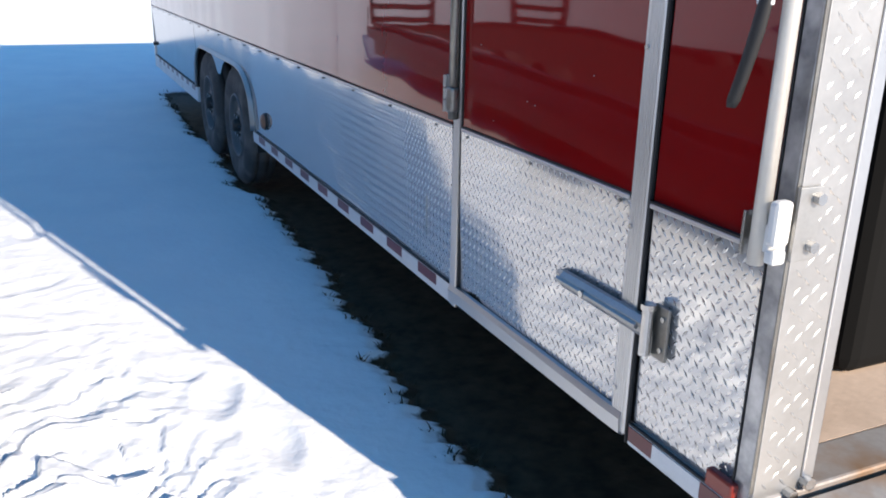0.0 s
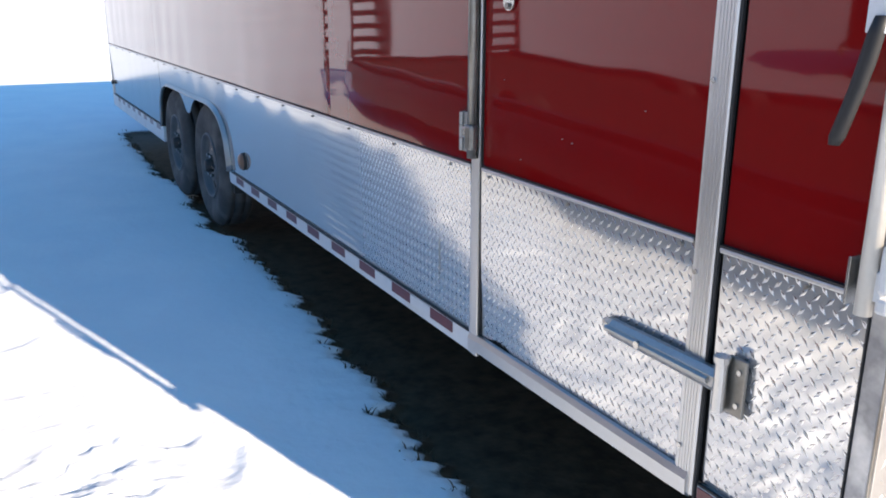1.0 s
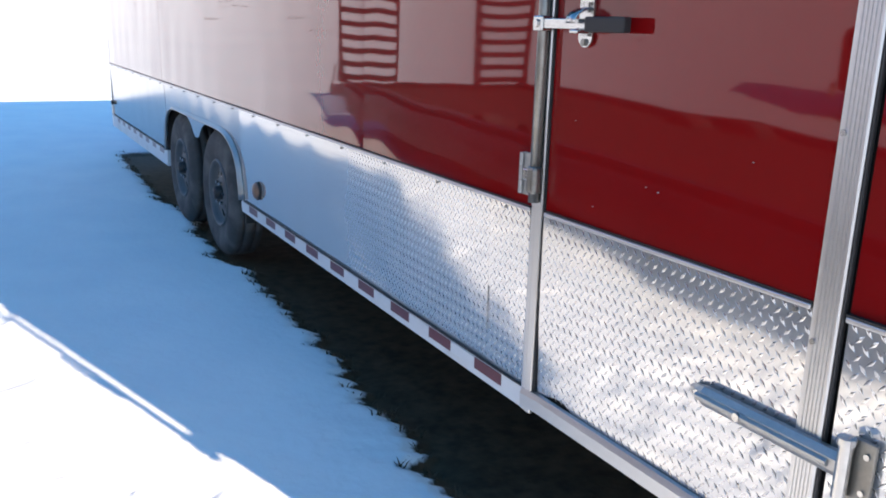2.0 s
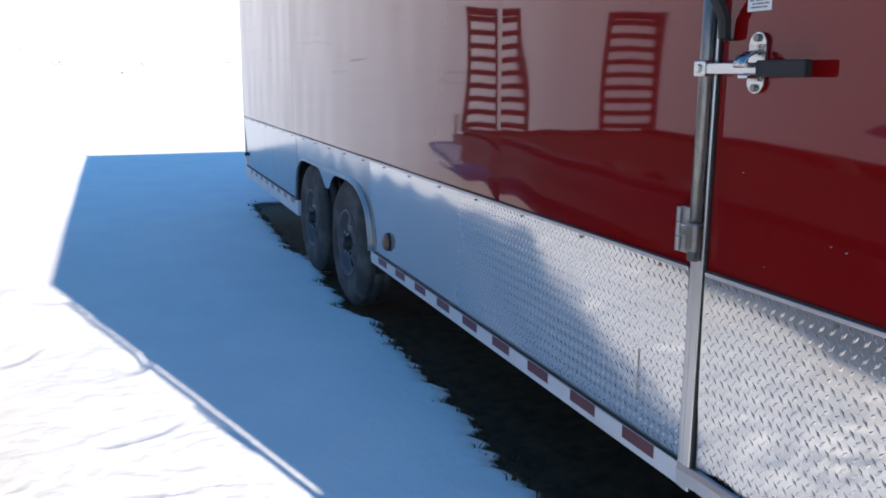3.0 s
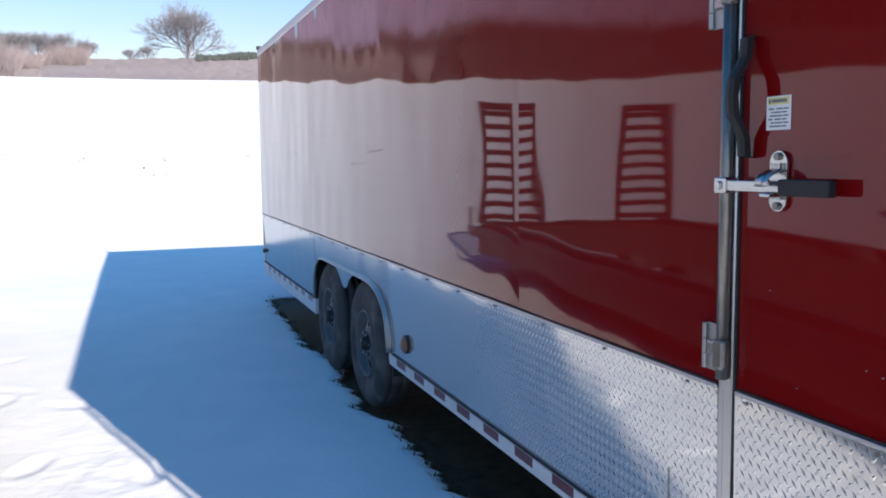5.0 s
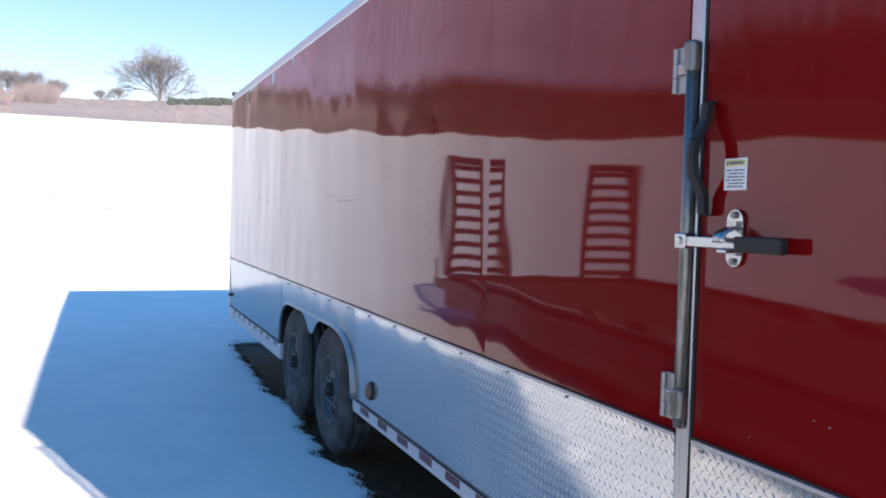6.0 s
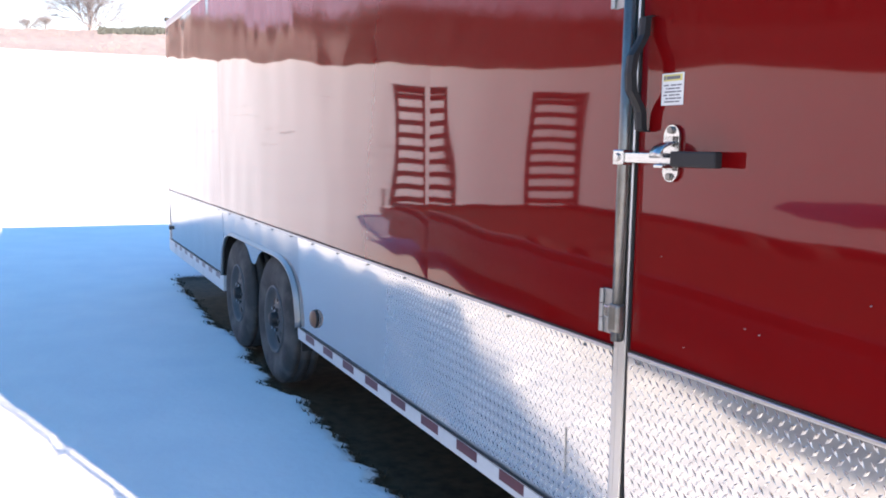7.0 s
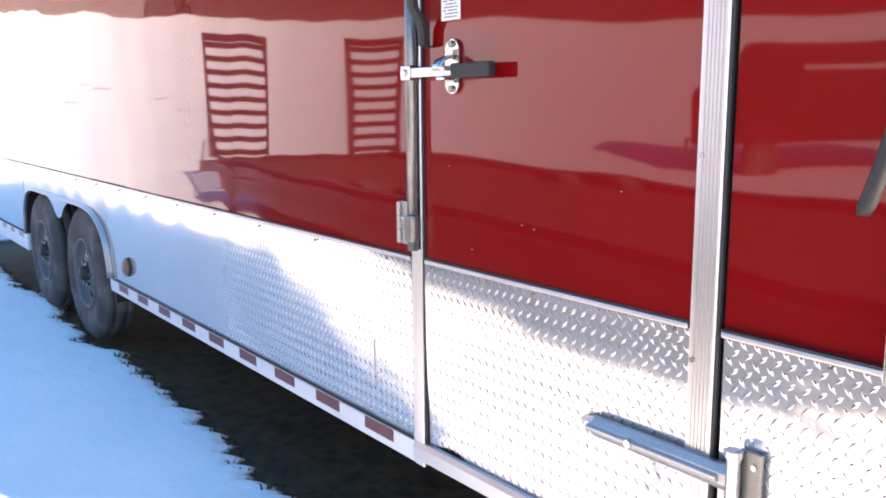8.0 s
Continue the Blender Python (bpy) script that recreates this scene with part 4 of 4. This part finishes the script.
part("pivot", box(-0.046, -0.012, 1.690, 1.728, 1.542, 1.580, 0.004), CHROME, latch)
part("bolt", rod((-0.052, 1.709, 1.561), (-0.045, 1.709, 1.561), 0.010, 6), CHROME, latch)
part("bar", box(-0.040, -0.031, 1.51, 1.694, 1.549, 1.573, 0.002), CHROME, latch)
part("grip", box(-0.048, -0.025, 1.378, 1.518, 1.543, 1.578, 0.004), GRIP, latch, "black plastic sleeve")
hasp = bmesh.new()
box(-0.012, -0.006, 1.530, 1.582, 1.533, 1.612, bm=hasp)
for z in (1.533, 1.612):
    rod((-0.012, 1.556, z), (-0.006, 1.556, z), 0.026, 24, bm=hasp)
hasp = part("hasp", hasp, CHROME, lock, "rounded zinc hasp plate")
tab = [(-0.012, 1.600), (-0.030, 1.596), (-0.048, 1.588), (-0.058, 1.577), (-0.060, 1.566)]
part("catch", sweep(tab, lambda i: [Vector((tab[i][0] + a, y, tab[i][1] + b)) for y, a, b in ((1.538, 0, 0), (1.574, 0, 0), (1.574, 0.002, -0.004), (1.538, 0.002, -0.004))]), CHROME, hasp, "bent zinc catch tab", True)
part("catch_foot", box(-0.054, -0.012, 1.536, 1.566, 1.539, 1.548, 0.003), CHROME, hasp)
for z in (1.519, 1.626):
    part("screw", rod((-0.019, 1.556, z), (-0.012, 1.556, z), 0.0085, 8), DULL, hasp)

# grab handle
pts = [(-0.010, 1.895), (-0.024, 1.89), (-0.027, 1.845), (-0.036, 1.825), (-0.056, 1.79), (-0.061, 1.745), (-0.057, 1.70), (-0.036, 1.665), (-0.027, 1.645), (-0.024, 1.60), (-0.010, 1.595)]
part("grab_handle", sweep(pts, lambda i: [Vector((pts[i][0] + a, 1.652 + b, 1.758 + (pts[i][1] - 1.745) * 0.90)) for a, b in ((-0.008, -0.013), (-0.011, 0.0), (-0.008, 0.013), (0.008, 0.013), (0.008, -0.013))]), GRIP, door, "black plastic grab handle")
sticker = part("warning_sticker", box(-0.0042, -0.0036, 1.532, 1.606, 1.683, 1.756), STICKER, door, "white warning sticker with a yellow heading")
part("heading", box(-0.0048, -0.0044, 1.537, 1.601, 1.738, 1.753), YELLOW, sticker)
part("heading_bar", box(-0.0053, -0.0050, 1.544, 1.590, 1.742, 1.749), INK, sticker)
part("heading_mark", box(-0.0053, -0.0050, 1.593, 1.599, 1.741, 1.750), INK, sticker)
for k in range(6):
    z, a = 1.727 - 0.0075 * k, 1.539 + 0.005 * (k % 2)
    for y0, y1 in ((a, a + 0.014), (a + 0.0165, a + 0.036 + 0.004 * (k % 3)), (a + 0.0425, 1.599 - 0.004 * ((k * 2) % 3))):
        part("text_bar", box(-0.0048, -0.0044, y0, y1, z, z + 0.0032), INK, sticker)

# small chips in the door's paint
for y, z, size in ((1.31, 1.21, 0.0012), (1.27, 1.205, 0.0016), (1.49, 1.13, 0.001), (1.02, 1.31, 0.0013), (1.58, 1.33, 0.001)):
    part("paint_chip", rod((-0.0052, y, z), (-0.0005, y, z), size, 7), TAPE_FAINT, door)

# strap hinges
def strap_hinge(z):
    h = new("strap_hinge")
    h.parent = door
    tagged(h, "long zinc strap hinge")
    ring = [(1.104, 0.008), (1.094, 0.014), (1.06, 0.021), (0.9, 0.022), (0.735, 0.024)]
    part("strap", sweep(ring, lambda i: [Vector((-0.010 - (0.022 if i > 1 else 0.006) * q[0], ring[i][0], z + ring[i][1] * q[1])) for q in ((0, -1), (0.55, -1), (1, -0.45), (1, 0.45), (0.55, 1), (0, 1))]), STRAP, h)
    part("rib", sweep([0, 1], lambda i: [Vector((-0.033 - a, (1.07, 0.75)[i], z + b)) for a, b in ((0, -0.008), (0.006, -0.003), (0.006, 0.003), (0, 0.008))]), STRAP, h)
    part("knuckle", rod((-0.028, 0.722, z - 0.055), (-0.028, 0.722, z + 0.055), 0.013, 14), CHROME, h)
    part("pin", rod((-0.028, 0.722, z + 0.05), (-0.028, 0.722, z + 0.062), 0.017, 10), CHROME, h)
    plate = part("plate", box(-0.012, -0.004, 0.675, 0.722, z - 0.06, z + 0.062, 0.003), DULL, h)
    for dz in (-0.035, 0.035):
        part("screw", rod((-0.016, 0.69, z + dz), (-0.011, 0.69, z + dz), 0.006, 8), CHROME, plate)
    part("bolt", rod((-0.042, 0.955, z), (-0.034, 0.955, z), 0.009, 8), CHROME, h)
    part("bolt", rod((-0.026, 1.077, z), (-0.014, 1.077, z), 0.008, 8), CHROME, h)


strap_hinge(0.81)
strap_hinge(2.2)

# ---- flatbed trailer ----
flatbed = thing("flatbed_trailer", "black steel flatbed trailer with raised ladder ramps in the snow", "trailer")
flatbed.matrix_world = Matrix.Translation((-3.16, 11.05, 0.0)) @ pose(0, 0, 0, 0, 0, 9.2)
DECK_Z, LONG, BROAD = 0.70, 10.3, 2.90
# its own axes: x = 0 is the near edge, -x across; y = 0 is the ramp end, -y along
part("side_beam", box(-0.20, -0.13, -LONG, 0.0, DECK_Z - 0.36, DECK_Z + 0.08, 0.008), BLUE_STEEL, flatbed)
part("side_beam", box(-BROAD + 0.13, -BROAD + 0.2, -LONG, 0.0, DECK_Z - 0.36, DECK_Z + 0.08, 0.008), BLUE_STEEL, flatbed)
part("rub_rail", box(-0.03, 0.0, -LONG, 0.0, DECK_Z - 0.10, DECK_Z + 0.03, 0.005), BLUE_STEEL, flatbed)
part("rub_rail", box(-BROAD, -BROAD + 0.03, -LONG, 0.0, DECK_Z - 0.10, DECK_Z + 0.03, 0.005), BLUE_STEEL, flatbed)
for k in range(17):
    y = -0.1 - k * 0.61
    for x in (-0.13, -BROAD + 0.03):
        part("stake_pocket", box(x, x + 0.10, y - 0.05, y, DECK_Z - 0.10, DECK_Z + 0.02, 0.004), BLACK_STEEL, flatbed)
# filler strips added to keep bright snow below from showing through
for x0 in (-0.13, -BROAD + 0.031):
    part("gap_filler", box(x0 + 0.001, x0 + 0.098, -LONG, 0.0, DECK_Z - 0.12, DECK_Z - 0.102), BLACK_STEEL, flatbed)
for k in range(12):
    y, span = -2.15 - k * 0.61, 0.24 + 0.11 * ((k * 5) % 3)
    if k % 5 == 1:
        part("stowed_plank", box(-0.118, -0.045, y - span, y, DECK_Z - 0.1, DECK_Z - 0.058, 0.003), BOARD, flatbed, "weathered plank end")
    else:
        part("snow_patch", box(-0.122, -0.036, y - span, y - 0.02, DECK_Z - 0.103, DECK_Z - 0.05 - 0.012 * (k % 2), 0.016, segs=3), SNOW, flatbed, "snow caught between the stake pockets", True)
for k in range(8):
    w = (BROAD - 0.4) / 8
    part("deck_board", box(-BROAD + 0.2 + k * w, -BROAD + 0.2 + (k + 1) * w - 0.012, -LONG, 0.0, DECK_Z - 0.05, DECK_Z - 0.005, 0.004), DECK, flatbed)
part("end_beam", box(-BROAD + 0.2, -0.2, -0.09, 0.02, DECK_Z - 0.2, DECK_Z + 0.055, 0.006), BLACK_STEEL, flatbed)


def ramp(x0, x1):
    r = new("loading_ramp")
    r.parent = flatbed
    lo, hi = DECK_Z + 0.05, 2.38
    for x in (x0, x1 - 0.06):
        part("stile", box(x, x + 0.06, -0.06, 0.03, lo, hi, 0.005), BLACK_STEEL, r)
    for k in range(9):
        z = lo + 0.07 + k * (hi - lo - 0.22) / 8
        part("rung", box(x0 + 0.061, x1 - 0.061, -0.045, 0.02, z - 0.037, z + 0.037, 0.004), BLACK_STEEL, r)
    part("foot", box(x0 + 0.061, x1 - 0.061, -0.05, 0.025, hi - 0.10, hi - 0.002, 0.004), BLACK_STEEL, r)


ramp(-0.84, -0.10)
ramp(-BROAD + 0.02, -BROAD + 0.80)
part("ramp_spring", rod((-0.02, -0.06, DECK_Z), (-0.04, -0.02, DECK_Z + 0.28), 0.012, 8), BLACK_STEEL, flatbed)
for y in (-4.6, -5.5):
    for x in (-0.52, -BROAD + 0.3):
        part("tyre", rod((x, y, 0.44), (x + 0.22, y, 0.44), 0.37, 36), TYRE, flatbed)

for x in (-0.25, -BROAD + 0.25):
    part("tongue_beam", sweep([0, 1], lambda i: [Vector(((x, -BROAD / 2)[i] + a, (-LONG, -LONG - 1.7)[i], DECK_Z + b)) for a, b in ((-0.05, -0.14), (0.05, -0.14), (0.05, 0.02), (-0.05, 0.02))]), BLACK_STEEL, flatbed)
part("coupler", box(-BROAD / 2 - 0.07, -BROAD / 2 + 0.07, -LONG - 1.95, -LONG - 1.62, DECK_Z - 0.16, DECK_Z + 0.04, 0.02), BLACK_STEEL, flatbed)
part("jack", rod((-BROAD / 2, -LONG - 1.3, 0.1), (-BROAD / 2, -LONG - 1.3, DECK_Z + 0.45), 0.04, 14), BLACK_STEEL, flatbed)
# snow lying on the deck between the side beams
def deck_snow():
    xs, ys = np.linspace(-0.50, -0.202, 8), np.linspace(-5.2, -0.095, 60)
    X, Y = np.meshgrid(xs, ys, indexing="ij")
    rim = np.minimum(np.minimum(X - xs[0], xs[-1] - X) * 12, np.minimum(Y - ys[0], ys[-1] - Y) * 6)
    Z = DECK_Z - 0.004 + 0.014 * np.clip(rim + 0.25, 0, 1) + 0.003 * value_noise(X * 1.9, Y * 1.3, 71) * np.clip(rim, 0, 1)
    n, m = X.shape
    top = np.stack([X, Y, Z], -1).reshape(-1, 3).tolist()
    low = [(x, y, DECK_Z - 0.004) for x, y, z in top]
    faces = [(i * m + j, (i + 1) * m + j, (i + 1) * m + j + 1, i * m + j + 1) for i in range(n - 1) for j in range(m - 1)]
    ring = [i * m for i in range(n - 1)] + [(n - 1) * m + j for j in range(m - 1)] + [i * m + m - 1 for i in range(n - 1, 0, -1)] + list(range(m - 1, 0, -1))
    k = n * m
    faces += [(a, k + a, k + b, b) for a, b in zip(ring, ring[1:] + ring[:1])]
    return tagged(mesh_object("deck_snow", top + low, faces, SNOW, flatbed, True), "snow lying on the deck boards")


deck_snow()

# ---- parked van beyond the flatbed ----
truck = thing("parked_van", "dark red stub-nosed van parked side-on in the snow", "van")
truck.matrix_world = Matrix.Translation((-12.87, 10.24, 0.24)) @ pose(0, 0, 0, 0, 0, -36)


def slab_along(profile, half, bevel):
    """A body prism: a side outline in y and z, extruded across and bevelled."""
    bm = bmesh.new()
    near = [bm.verts.new((half, y, z)) for y, z in profile]
    away = [bm.verts.new((-half, y, z)) for y, z in profile]
    n = len(profile)
    bm.faces.new(near)
    bm.faces.new(away[::-1])
    for k in range(n):
        bm.faces.new((near[k], away[k], away[(k + 1) % n], near[(k + 1) % n]))
    bmesh.ops.recalc_face_normals(bm, faces=bm.faces)
    bmesh.ops.bevel(bm, geom=bm.edges[:], offset=bevel, segments=2, affect="EDGES")
    return bm


part("body", slab_along([(0.0, 0.5), (0.0, 1.48), (-0.1, 1.57), (-0.26, 1.60), (-0.36, 2.2), (-0.48, 2.28), (-5.6, 2.28), (-5.6, 0.5)], 0.98, 0.05), TRUCK, truck)
for side in (0.982, -0.982):
    part("window", slab_along([(-0.55, 1.62), (-0.62, 2.02), (-1.5, 2.02), (-1.5, 1.62)], 0.006, 0.002), GLASS, truck).location.x = side
    part("side_trim", box(side - 0.008, side + 0.008, -5.5, -1.6, 1.80, 1.88, 0.003), TRIM, truck)
for side in (0.86, -0.86):
    for y in (-0.95, -4.5):
        tyre = part("tyre", rod((side - 0.12, y, 0.2), (side + 0.12, y, 0.2), 0.38, 32), TYRE, truck)
        part("hub", rod((side - 0.13, y, 0.2), (side + 0.13, y, 0.2), 0.2, 24), RIM, tyre)
part("bumper", box(-0.93, 0.93, 0.02, 0.14, 0.38, 0.58, 0.03), DULL, truck)
